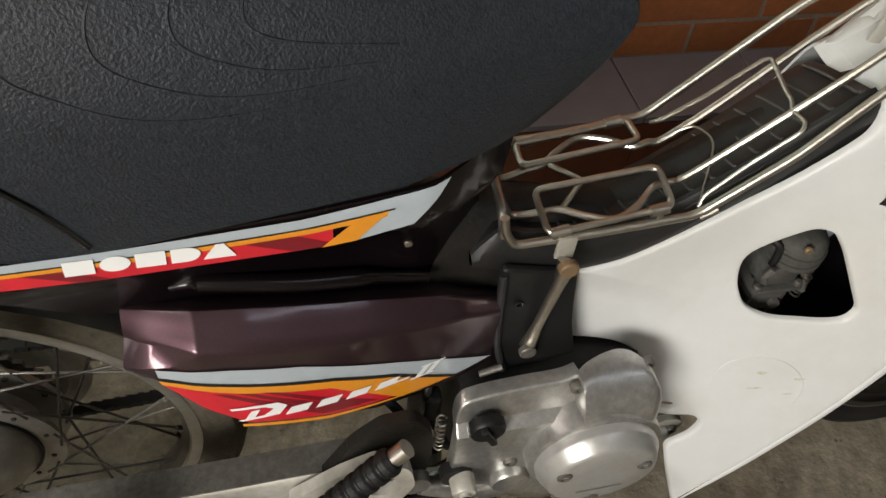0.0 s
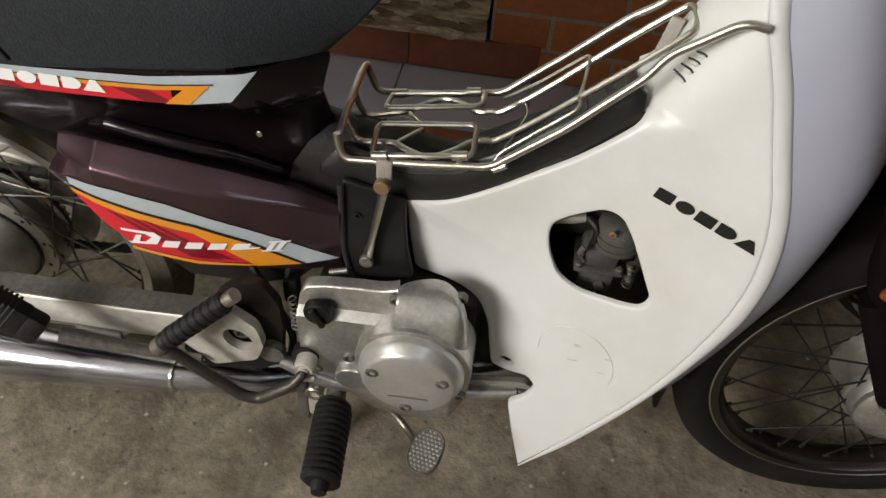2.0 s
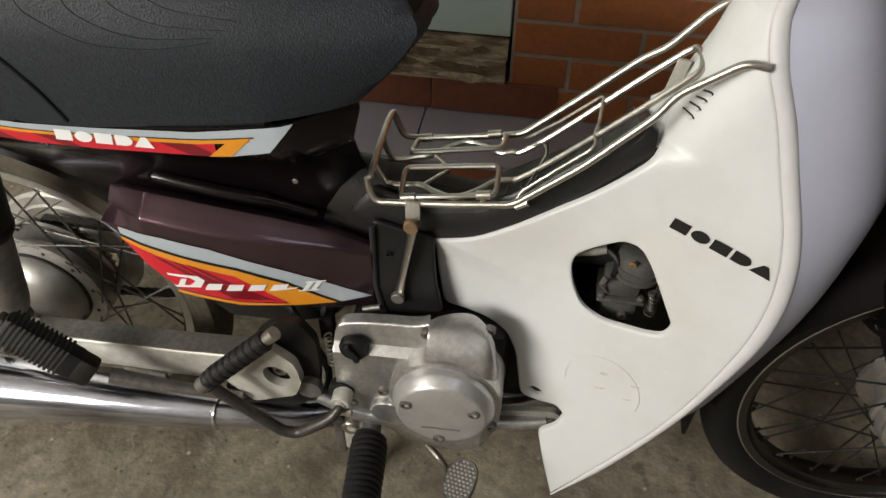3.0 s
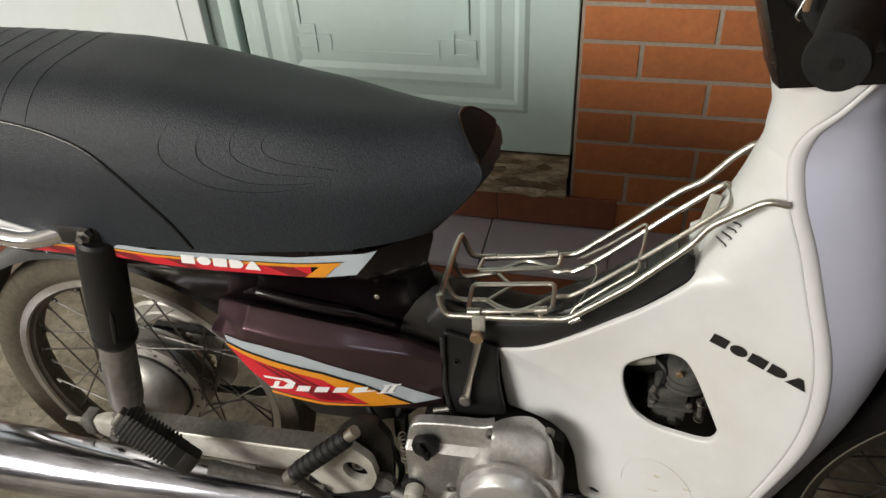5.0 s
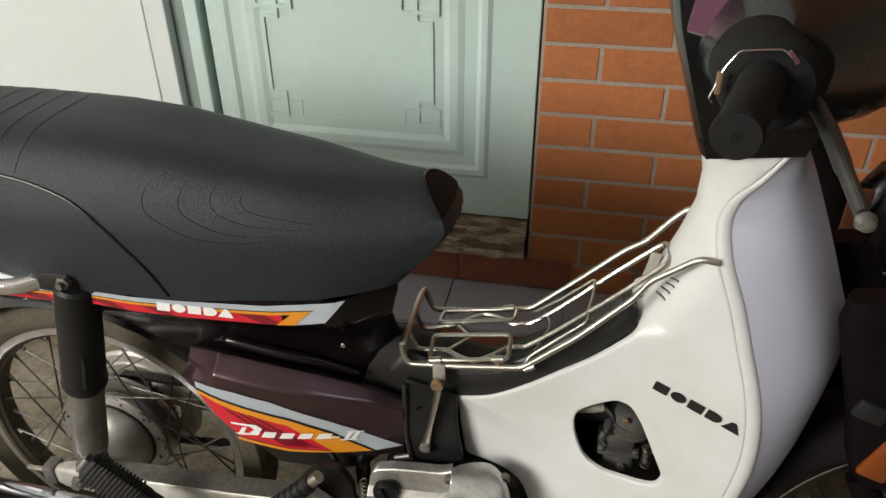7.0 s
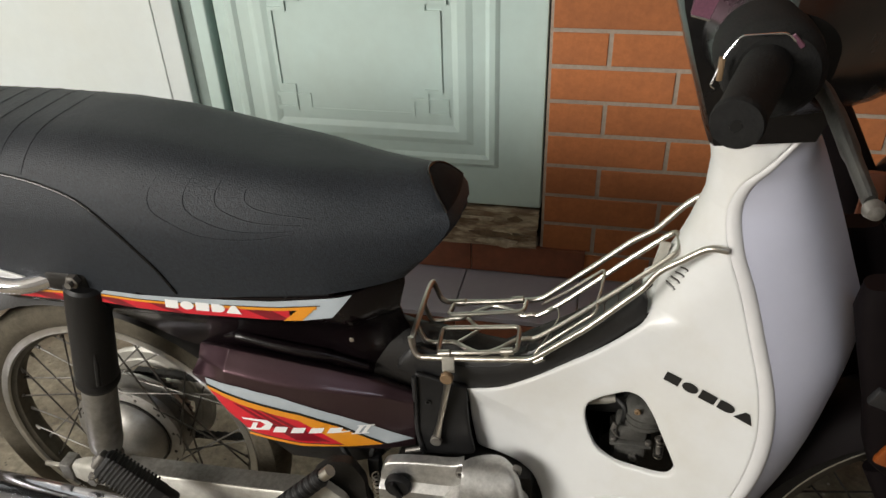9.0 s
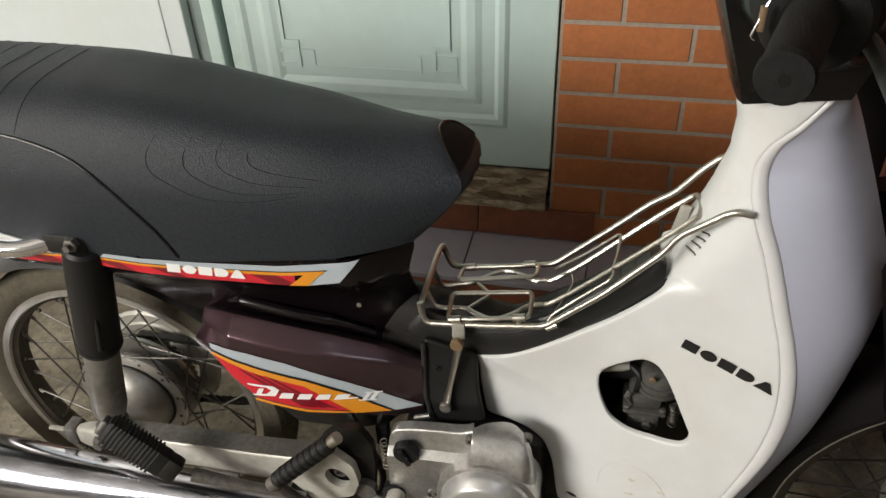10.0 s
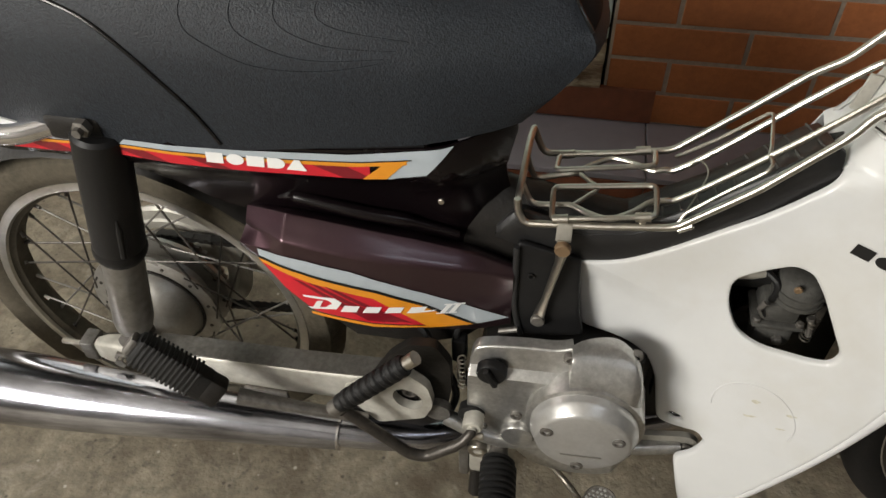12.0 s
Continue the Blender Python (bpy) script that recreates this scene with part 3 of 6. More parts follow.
# ---------------------------------------------------------------- a second parked motorcycle, dark, beyond the front wheel
other = tagged(empty("parked_scooter", (1.30, 0.27, 0.0)), "dark brown motorcycle parked close by in the shade", "motorcycle")
other.rotation_euler = (0, 0, radians(-8))
part("front_tyre", lathe([(0.21, -0.03), (0.25, -0.034), (0.272, -0.015), (0.272, 0.015), (0.25, 0.034), (0.21, 0.03)], (0.16, 0.06, 0.272), "y", 40, closed=True), "tyre", other)
part("front_hub", lathe([(0.02, -0.06), (0.06, -0.05), (0.065, 0.0), (0.06, 0.05), (0.02, 0.06)], (0.16, 0.06, 0.272), "y", 24), "dirty_steel", other)
secs = []
for z, x0, x1, w in ((0.14, -0.04, 0.06, 0.03), (0.22, -0.09, 0.10, 0.07), (0.34, -0.13, 0.14, 0.10), (0.45, -0.17, 0.16, 0.115), (0.58, -0.205, 0.16, 0.11), (0.66, -0.21, 0.14, 0.09), (0.72, -0.18, 0.10, 0.06)):
    secs.append([((x0 + x1) / 2 + (x1 - x0) / 2 * math.cos(q), w * math.sin(q), z) for q in (2 * math.pi * s / 20 for s in range(20))])
part("leg_shield", loft(secs), "gloss_black", other)
secs = []
for x, z0, z1, w in ((-0.30, 0.10, 0.20, 0.02), (-0.22, 0.06, 0.33, 0.05), (-0.05, 0.05, 0.44, 0.07), (0.15, 0.05, 0.42, 0.075), (0.34, 0.08, 0.36, 0.06), (0.45, 0.14, 0.28, 0.02)):
    secs.append([(x, 0.10 + w * math.cos(q), (z0 + z1) / 2 + (z1 - z0) / 2 * math.sin(q)) for q in (2 * math.pi * k / 18 for k in range(18))])
part("lower_fairing", loft(secs), "fairing_brown", other, "dark reddish-brown lower body")
part("chrome_stay", tube([(-0.16, -0.07, 0.566), (-0.10, -0.10, 0.572)], 0.009), "chrome", other, "short chrome stay")
part("trim_line", tube([(-0.185, -0.08, 0.60), (-0.14, -0.10, 0.603)], 0.002, 8), "chrome", other)
part("red_reflector", box((0.03, 0.012, 0.10), (-0.20, -0.05, 0.655), 0.004), "tile_brown", other)
part("steering_column", tube([(-0.32, 0, 0.82), (-0.27, 0, 0.755), (-0.16, 0, 0.57)], 0.030, 18), "guard", other)


# ---------------------------------------------------------------- the motorcycle: rear axle at x = 0, front at 1.205, middle plane y = 0
bike = tagged(empty("motorcycle"), "step-through motorcycle in white and dark plum, parked on its stand", "motorcycle")
AXLE_Z = 0.273


# wheels -----------------------------------------------------------
def wheel(name, x, tyre_r, hub, turn=0.0, mat="rim", root=(0.062, 0.032)):
    rim = part(name, lathe([(0.2275, -0.019), (0.2245, -0.0215), (0.2145, -0.021), (0.2125, -0.0165), (0.2065, -0.012), (0.2045, 0.0), (0.2065, 0.012), (0.2125, 0.0165), (0.2145, 0.021), (0.2245, 0.0215), (0.2275, 0.019), (0.214, 0.0)], (0, 0, 0), "y", 72, closed=True), "rim_bed" if mat == "rim" else mat, bike, "wire-spoked wheel with a dusty metal rim")
    # Lighter ring on the rim's near edge; it paints in the highlight there.
    part("rim_edge", lathe([(0.2278, -0.0185), (0.2262, -0.0222), (0.2225, -0.0228), (0.2150, -0.0223), (0.2128, -0.0186), (0.2200, -0.0165)] if mat == "rim" else [(0.2278, -0.0185), (0.2268, -0.0215), (0.2250, -0.0222), (0.2240, -0.0205)], (0, 0, 0), "y", 72, closed=True), "rim_shine", rim, "rim edge with its highlight in the colour")
    rim.location, rim.rotation_euler = (x, 0, AXLE_Z), (0, 0, radians(turn))
    prof = [(0.2235, -0.0185), (0.232, -0.026), (0.247, -0.031), (tyre_r - 0.012, -0.028), (tyre_r - 0.003, -0.018), (tyre_r, -0.006), (tyre_r, 0.006), (tyre_r - 0.003, 0.018), (tyre_r - 0.012, 0.028), (0.247, 0.031), (0.232, 0.026), (0.2235, 0.0185)]
    tyre = part("tyre", lathe(prof, (0, 0, 0), "y", 72, closed=True), "tyre_dusty" if mat == "rim" else "tyre", rim)
    hub_ob = part("hub", lathe(hub, (0, 0, 0), "y", 40), "rim", rim)
    for i in range(36):
        side = -1 if i % 2 else 1
        a = radians(10 * i)
        b = a + radians(58 if (i // 2) % 2 else -58)
        bm = tube([(root[0] * math.cos(b), side * root[1], root[0] * math.sin(b)), (0.2055 * math.cos(a), side * 0.004, 0.2055 * math.sin(a))], 0.0015, 6)
        tube([(0.195 * math.cos(a) + 0.007 * math.cos(b), side * 0.006, 0.195 * math.sin(a) + 0.007 * math.sin(b)), (0.206 * math.cos(a), side * 0.004, 0.206 * math.sin(a))], 0.0028, 6, bm=bm)
        # The front spokes are black: the shade they stand in is their colour.
        part("spoke", bm, ("dirty_steel", "worn_steel")[i // 3 % 2] if mat == "rim" else "grime", rim)
    return rim


REAR_HUB = [(0.012, -0.058), (0.03, -0.055), (0.05, -0.047), (0.063, -0.036), (0.0690, -0.024), (0.0705, -0.0185), (0.074, -0.0175), (0.094, -0.0165), (0.0945, -0.012), (0.066, -0.008), (0.062, 0.010), (0.066, 0.018), (0.094, 0.020), (0.094, 0.026), (0.05, 0.030), (0.02, 0.05)]
FRONT_HUB = [(0.012, -0.058), (0.035, -0.056), (0.055, -0.05), (0.062, -0.042), (0.064, -0.03), (0.068, -0.028), (0.068, -0.023), (0.05, -0.02), (0.05, 0.02), (0.068, 0.024), (0.068, 0.03), (0.02, 0.045)]
rear = wheel("rear_wheel", 0.0, 0.273, REAR_HUB, root=(0.089, 0.017))
part("drum_seam", lathe([(0.0705, -0.021), (0.0735, -0.021), (0.0735, -0.0172), (0.0705, -0.0172)], (0, 0, 0), "y", 48, closed=True), "grime", rear)
for i in range(12):
    a = radians(30 * i + 8)
    part("rivet", lathe([(0.0028, 0.0), (0.0024, -0.0016), (0.0004, -0.002)], (0.082 * math.cos(a), -0.0168, 0.082 * math.sin(a)), "y", 8), "worn_steel", rear)
    part("rivet", lathe([(0.0034, 0.0), (0.0030, -0.0016), (0.0004, -0.002)], (0.085 * math.cos(a + 0.2), 0.0195, 0.085 * math.sin(a + 0.2)), "y", 8), "worn_steel", rear)
front = wheel("front_wheel", 1.205, 0.271, FRONT_HUB, 3.5, "chrome_rim")

# sprocket, chain and chain side
bm = bmesh.new()
teeth, ring = 40, []
for side in (0.043, 0.048):
    ring.append([bm.verts.new(((0.083 if i % 2 else 0.078) * math.cos(math.pi * i / teeth), side, AXLE_Z + (0.083 if i % 2 else 0.078) * math.sin(math.pi * i / teeth))) for i in range(2 * teeth)])
for i in range(2 * teeth):
    j = (i + 1) % (2 * teeth)
    bm.faces.new((ring[0][i], ring[0][j], ring[1][j], ring[1][i]))
bm.faces.new(ring[0][::-1]), bm.faces.new(ring[1])
part("rear_sprocket", bm, "dirty_steel", bike)
bm = bmesh.new()
for run, (a, b) in enumerate((((0.0, AXLE_Z + 0.082), (0.46, 0.362)), ((0.0, AXLE_Z - 0.062), (0.46, 0.285)))):
    n = 36
    for i in range(n):
        t = (i + 0.5) / n
        x, z = a[0] + (b[0] - a[0]) * t, a[1] + (b[1] - a[1]) * t - (0.012 * math.sin(math.pi * t) if run else 0.004 * math.sin(math.pi * t))
        box((0.0136, 0.011, 0.0078 if i % 2 else 0.0066), (x, 0.0455, z), 0.0, bm)
        box((0.0062, 0.0136, 0.0062), (x - 0.0064, 0.0455, z), 0.0, bm)
tagged(part("drive_chain", bm, "grime", bike, "oily black drive chain", smooth=False), kind="stuff")
part("sprocket_carrier", lathe([(0.072, 0.067), (0.086, 0.064), (0.089, 0.067), (0.104, 0.067), (0.109, 0.071), (0.106, 0.078), (0.072, 0.076)], (0, 0, AXLE_Z), "y", 48, closed=True), "silver_paint", bike, "pale ring inside the chain side")

# swing arm: two box-section arms, axle, adjusters
for side, nm in ((-1, "swing_arm"), (1, "swing_arm")):
    y = side * 0.099
    secs = []
    for x, z, h, w in ((-0.055, 0.268, 0.026, 0.012), (-0.03, 0.27, 0.04, 0.022), (0.02, 0.275, 0.044, 0.03), (0.12, 0.279, 0.05, 0.034), (0.26, 0.284, 0.052, 0.034), (0.43, 0.296, 0.054, 0.034)):
        r = 0.006
        ring = []
        for cy, cz, a0 in ((w / 2 - r, h / 2 - r, 0), (-w / 2 + r, h / 2 - r, 90), (-w / 2 + r, -h / 2 + r, 180), (w / 2 - r, -h / 2 + r, 270)):
            for k in range(4):
                q = radians(a0 + 30 * k)
                ring.append((x, y + cy + r * math.cos(q), z + cz + r * math.sin(q)))
        secs.append(ring)
    arm = part(nm, loft(secs), "silver_paint", bike, "grey painted steel swing arm with grime")
    part("top_plate", loft([[(x, y - 0.0145, z), (x, y - 0.0145, z + 0.0025), (x, y + 0.015, z + 0.0025), (x, y + 0.015, z)] for x, z in ((0.05, 0.3), (0.12, 0.3032), (0.26, 0.3092), (0.40, 0.320))]), "dirty_steel", arm, "grimy top of the swing arm")
    part("chain_adjuster", box((0.02, 0.028, 0.035), (-0.055, y - side * 0.002, 0.27), 0.003), "dirty_steel", arm)
    part("adjuster_bolt", tube([(-0.10, y, 0.27), (-0.05, y, 0.27)], 0.004, 8), "steel", arm)
part("rear_axle", tube([(0, -0.122, AXLE_Z), (0, 0.122, AXLE_Z)], 0.0075, 12), "steel", bike)
part("axle_nut", lathe([(0.013, 0.0), (0.013, -0.01), (0.008, -0.011), (0.008, -0.018)], (0, -0.106, AXLE_Z), "y", 6), "dirty_steel", bike, smooth=False)
part("brake_arm", tube(filleted([(0.005, -0.066, 0.255), (0.03, -0.07, 0.21), (0.05, -0.072, 0.19)], 0.02), 0.006, 8, squash=0.5), "steel", bike)
part("brake_rod", tube([(0.05, -0.075, 0.19), (0.25, -0.085, 0.22), (0.52, -0.09, 0.225)], 0.0035, 8), "steel", bike)

# shock absorbers
for side in (-1, 1):
    y = side * 0.108
    top, bot = Vector((0.104, y, 0.655)), Vector((0.03, y + side * -0.002, 0.315))
    ax = bot - top
    at = lambda t: top + ax * t
    sh = part("shock_absorber", tube([at(t) for t in (0.0, 0.012, 0.12, 0.44, 0.5, 0.52)], [0.0225, 0.0262, 0.0275, 0.0285, 0.0285, 0.026], 24), "black", bike, "shock absorber with a black upper shroud")
    part("lower_sleeve", tube([at(t) for t in (0.51, 0.54, 0.86, 0.91, 0.93)], [0.0215, 0.0235, 0.0245, 0.0225, 0.017], 24), "dull_sleeve", sh, "bare grey steel lower sleeve")
    part("shroud_lip", tube([at(t) for t in (0.465, 0.475, 0.495, 0.505)], [0.0286, 0.0297, 0.0297, 0.0286], 24), "black", sh)
    part("shroud_ridge", tube([at(0.30) + Vector((0.017, side * 0.0225, 0)), at(0.34) + Vector((0.0185, side * 0.023, 0)), at(0.46) + Vector((0.0185, side * 0.0235, 0))], [0.001, 0.0035, 0.0035], 8), "black", sh)
    part("top_nut", lathe([(0.009, 0.0), (0.009, side * 0.008), (0.005, side * 0.009), (0.005, side * 0.015)], at(0.0) + Vector((-0.002, side * 0.012, 0.012)), "y", 6), "dirty_steel", sh, smooth=False)
    part("lower_eye", lathe([(0.009, -0.016), (0.017, -0.016), (0.017, 0.016), (0.009, 0.016)], at(0.985), "y", 20), "dirty_steel", sh)
    part("shock_bracket", box((0.06, 0.03, 0.03), at(0.0) + Vector((-0.018, -side * 0.004, 0.004)), 0.006), "grime", sh)

# exhaust: chrome silencer and pipe under the right side
SILENCER = [(-0.46, -0.165, 0.243, 0.034), (-0.44, -0.165, 0.242, 0.048), (-0.38, -0.164, 0.24, 0.053), (-0.19, -0.16, 0.232, 0.051), (-0.04, -0.154, 0.226, 0.0455), (0.15, -0.146, 0.2235, 0.0335), (0.305, -0.139, 0.2215, 0.0245)]
line = curve_pts([q[:3] for q in SILENCER], 6)
radii = [max(0.02, p.x) for p in curve_pts([(q[3], 0, 0) for q in SILENCER], 6)]
exhaust = part("silencer", tube(line, radii, 40), "silencer", bike, "long tapered chrome silencer")
part("seam_ring", lathe([(0.0235, -0.002), (0.0251, -0.0015), (0.0251, 0.0015), (0.0235, 0.002)], (0.305, -0.139, 0.2215), "x", 32), "chrome", exhaust)
part("pipe", tube(curve_pts([(0.30, -0.139, 0.2215), (0.35, -0.134, 0.219), (0.42, -0.118, 0.212), (0.50, -0.085, 0.205), (0.58, -0.05, 0.20), (0.70, -0.03, 0.2), (0.80, -0.02, 0.28)]), 0.0205, 20), "silencer", exhaust, "dull steel exhaust pipe")
part("hanger", box((0.06, 0.006, 0.05), (0.2, -0.118, 0.235), 0.002), "dirty_steel", exhaust)

# seat --------------------------------------------------------------
SEAT_X = [-0.40, -0.36, -0.2, 0.0, 0.12, 0.2, 0.26, 0.34, 0.42, 0.465, 0.505, 0.527]
SEAT_TOP = [0.82, 0.835, 0.844, 0.845, 0.843, 0.836, 0.826, 0.812, 0.802, 0.797, 0.795, 0.794]
SEAT_BOT = [0.68, 0.66, 0.655, 0.648, 0.643, 0.6455, 0.650, 0.657, 0.662, 0.666, 0.670, 0.674]
SEAT_HALF = [0.09, 0.11, 0.122, 0.125, 0.124, 0.121, 0.117, 0.109, 0.098, 0.086, 0.072, 0.062]


def along(x, table):
    return float(np.interp(x, SEAT_X, table))


def seat_point(x, s, out=0.0):
    """A point of the seat's skin: s from 0 (right lower edge) over the top to 1 (left lower edge)."""
    w, zt, zb = along(x, SEAT_HALF), along(x, SEAT_TOP), along(x, SEAT_BOT)
    a = math.pi * s
    c, d = math.cos(a), math.sin(a)
    y = -math.copysign(abs(c) ** (0.5 + 0.38 * step_up(x, 0.36, 0.527)), c) * (w + out)
    z = zb + (zt - zb + out) * d ** 0.78
    # the flank draws in a little towards its lower edge
    y *= 0.93 + 0.07 * min(1.0, 2.2 * d)
    return Vector((x, y, z))


def nose_x(z):
    """How far forward the nose reaches at a height: it rakes out to a ridge and draws back below it."""
    return float(np.interp(z, [0.66, 0.68, 0.70, 0.72, 0.735, 0.746, 0.754, 0.765, 0.78, 0.79, 0.797], [0.500, 0.517, 0.535, 0.551, 0.562, 0.568, 0.567, 0.559, 0.545, 0.534, 0.522]))


def seat_skin(x, s, out=0.0):
    p = seat_point(x, s, out)
    if x > 0.40:
        w = min(1.0, abs(p.y) / along(x, SEAT_HALF))
        p.x += ((x - 0.40) / 0.127) ** 1.4 * (nose_x(p.z) - 0.527 - 0.008 * w * w)
    return p


secs = [[seat_skin(x, s) for s in np.linspace(0, 1, 57)] for x in np.linspace(-0.40, 0.527, 72)]
# the front face under the cap closes the skin with a slight bulge
face = secs[-1]
mid = sum(face, Vector()) / len(face)
for k, fwd in ((0.94, 0.003), (0.8, 0.006), (0.5, 0.009), (0.1, 0.010)):
    secs.append([mid + Vector((0, (p.y - mid.y) * k, (p.z - mid.z) * k)) + Vector((nose_x(mid.z + (p.z - mid.z) * k) - mid.x - 0.008 * k * k * (p.y / 0.062) ** 2 + fwd * 0.4, 0, 0)) for p in face])
seat = part("seat", loft(secs), "vinyl", bike, "long black vinyl seat with grained cover and black piping")

# front cap of the seat: smooth vinyl inside a bead, from the ridge up
CAP_Z = 0.748
caps = []
for j, out in ((1.0, 0.0012), (0.9, 0.0035), (0.7, 0.005), (0.4, 0.006), (0.04, 0.0065)):
    row = []
    for s in np.linspace(0.235, 0.765, 29):
        p = seat_skin(0.527, s)
        y, z = p.y * j, CAP_Z + 0.026 + (p.z - CAP_Z - 0.026) * j
        row.append(Vector((nose_x(z) - 0.008 * (y / 0.062) ** 2 + out, y, z)))
    for y in np.linspace(row[-1].y, row[0].y, 9)[1:-1]:
        z = row[0].z
        row.append(Vector((nose_x(z) - 0.008 * (y / 0.062) ** 2 + out, y, z)))
    caps.append(row)
part("nose_cap", loft(caps), "cap_vinyl", seat, "smooth black front cap of the seat")
part("nose_piping", tube(caps[0][:29], 0.0019, 8), "piping", seat, "glossy black piping")
# side piping, running from the tail down to the lower edge
side_pip = [(-0.30, 0.30), (-0.12, 0.29), (0.0, 0.262), (0.06, 0.247), (0.10, 0.228), (0.135, 0.20), (0.165, 0.155), (0.19, 0.105), (0.215, 0.05), (0.232, 0.005)]
part("side_piping", tube(curve_pts([seat_skin(x, s, 0.0003) for x, s in side_pip], 5), 0.0021, 8), "piping", seat, "glossy black piping")
part("side_piping", tube(curve_pts([seat_skin(x, 1 - s, 0.0003) for x, s in side_pip], 5), 0.0021, 8), "piping", seat, "glossy black piping")


def on_flank(x, z, out):
    """The skin's point on the right flank at a height."""
    zb, zt = along(x, SEAT_BOT), along(x, SEAT_TOP)
    return seat_skin(x, math.asin(min(1.0, ((z - zb) / (zt - zb)) ** (1 / 0.78))) / math.pi, out)


EMBOSS = [[(0.232, 0.805), (0.222, 0.787), (0.225, 0.769), (0.244, 0.756), (0.274, 0.742), (0.307, 0.737), (0.346, 0.738), (0.385, 0.744)],
          [(0.272, 0.803), (0.264, 0.787), (0.266, 0.772), (0.282, 0.76), (0.312, 0.749), (0.345, 0.746), (0.39, 0.748)],
          [(0.306, 0.8), (0.3, 0.788), (0.303, 0.775), (0.32, 0.765), (0.35, 0.757), (0.4, 0.754)],
          [(0.34, 0.797), (0.334, 0.787), (0.338, 0.777), (0.36, 0.769), (0.41, 0.761)]]
for row in EMBOSS:
    part("embossed_line", tube(curve_pts([on_flank(x, z, -0.0003) for x, z in row], 5), 0.0010, 6), "vinyl", seat)
for i in range(7):  # pleats over the top of the rear seat
    x0 = -0.135 + 0.033 * i
    line = [seat_skin(x0 + 0.012 * math.cos(6.28 * (s - 0.5)), s, -0.0004) for s in np.linspace(0.26, 0.74, 17)]
    part("pleat", tube(line, 0.0012, 6), "vinyl", seat)
part("seat_base", loft([[(x, y * along(x, SEAT_HALF) * 0.9, along(x, SEAT_BOT) + dz) for y, dz in ((-1, 0.004), (-1, -0.012), (1, -0.012), (1, 0.004))] for x in SEAT_X[:-3]]), "black", seat)


# tail panel under the seat: plum, rolling in below the stripe ---------------------
def tail_depth(x, z):
    base = -0.114 + 0.022 * max(0.0, (x - 0.18) / 0.26)
    base += 0.034 * max(0.0, (x - 0.43) / 0.06) ** 1.5
    dz = 0.622 - z
    return base + (0.045 * (1 - math.exp(-max(0.0, dz) / 0.03)) if dz > 0 else 0) + 0.25 * max(0.0, z - 0.652)


TAIL = [(-0.30, 0.685), (-0.1, 0.664), (0.02, 0.655), (0.13, 0.655), (0.24, 0.652), (0.35, 0.654), (0.44, 0.6605), (0.480, 0.6655), (0.5005, 0.661), (0.4965, 0.634), (0.491, 0.602), (0.492, 0.572), (0.500, 0.53), (0.518, 0.49), (0.518, 0.42), (0.42, 0.43), (0.30, 0.50), (0.235, 0.53), (0.19, 0.545), (0.14, 0.575), (0.08, 0.603), (0.0, 0.622), (-0.15, 0.645), (-0.30, 0.668)]
tail_line = curve_pts([(x, z, 0) for x, z in TAIL], 3, closed=True)
tail_line = [(p.x, p.y) for p in tail_line]
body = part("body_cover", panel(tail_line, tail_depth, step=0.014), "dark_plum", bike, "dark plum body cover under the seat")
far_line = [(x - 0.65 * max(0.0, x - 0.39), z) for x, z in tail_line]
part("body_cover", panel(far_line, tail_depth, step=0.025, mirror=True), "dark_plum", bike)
hex_bolt("clip", (0.428, tail_depth(0.428, 0.565) - 0.0005, 0.565), 0.0032, body, 0.0015, "steel", socket=False)


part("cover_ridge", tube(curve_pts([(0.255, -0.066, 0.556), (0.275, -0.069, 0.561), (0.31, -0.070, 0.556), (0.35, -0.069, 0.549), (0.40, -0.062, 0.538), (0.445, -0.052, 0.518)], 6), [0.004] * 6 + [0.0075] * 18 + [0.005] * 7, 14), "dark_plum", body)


def sticker(name, pts, depth, mat, parent, lift, label="", n=0):
    """A thin film cut to an outline, laid on a panel."""
    lp = [(p.x, p.y) for p in curve_pts([(a, b, 0) for a, b in pts], n, closed=True)] if n else pts
    return part(name, panel(lp, lambda x, z: depth(x, z) - lift, step=0.012, thick=0.0), mat, parent, label)


# upper stripe: red below, amber line, pale grey along the seat
def up_top(x):
    return float(np.interp(x, [-0.3, 0.0, 0.13, 0.24, 0.35, 0.447], [0.668, 0.647, 0.6515, 0.6485, 0.65, 0.6605]))


def up_low(x):
    return float(np.interp(x, [-0.3, 0.0, 0.06, 0.13, 0.24, 0.365, 0.42], [0.652, 0.628, 0.6285, 0.632, 0.6245, 0.622, 0.629]))


def band(f0, f1, x0, x1, n=28):
    xs = [x0 + (x1 - x0) * i / n for i in range(n + 1)]
    return [(x, f0(x)) for x in xs] + [(x, f1(x)) for x in reversed(xs)]


mixf = lambda f0, f1, t: (lambda x: f0(x) + (f1(x) - f0(x)) * t)
grey = band(mixf(up_low, up_top, 0.70), up_top, -0.3, 0.40)
sticker("stripe_grey", grey, tail_depth, "film_grey", body, 0.0012, "pale grey stripe film")
sticker("stripe_tip", [(0.367, up_low(0.367)), (0.385, 0.6232), (0.423, 0.6300), (0.4475, 0.6605), (0.40, up_top(0.40)), (0.395, mixf(up_low, up_top, 0.62)(0.395))], tail_depth, "film_grey", body, 0.0010, "pale grey stripe film")
sticker("stripe_black", band(mixf(up_low, up_top, 0.66), mixf(up_low, up_top, 0.71), -0.3, 0.41), tail_depth, "film_black", body, 0.0016)
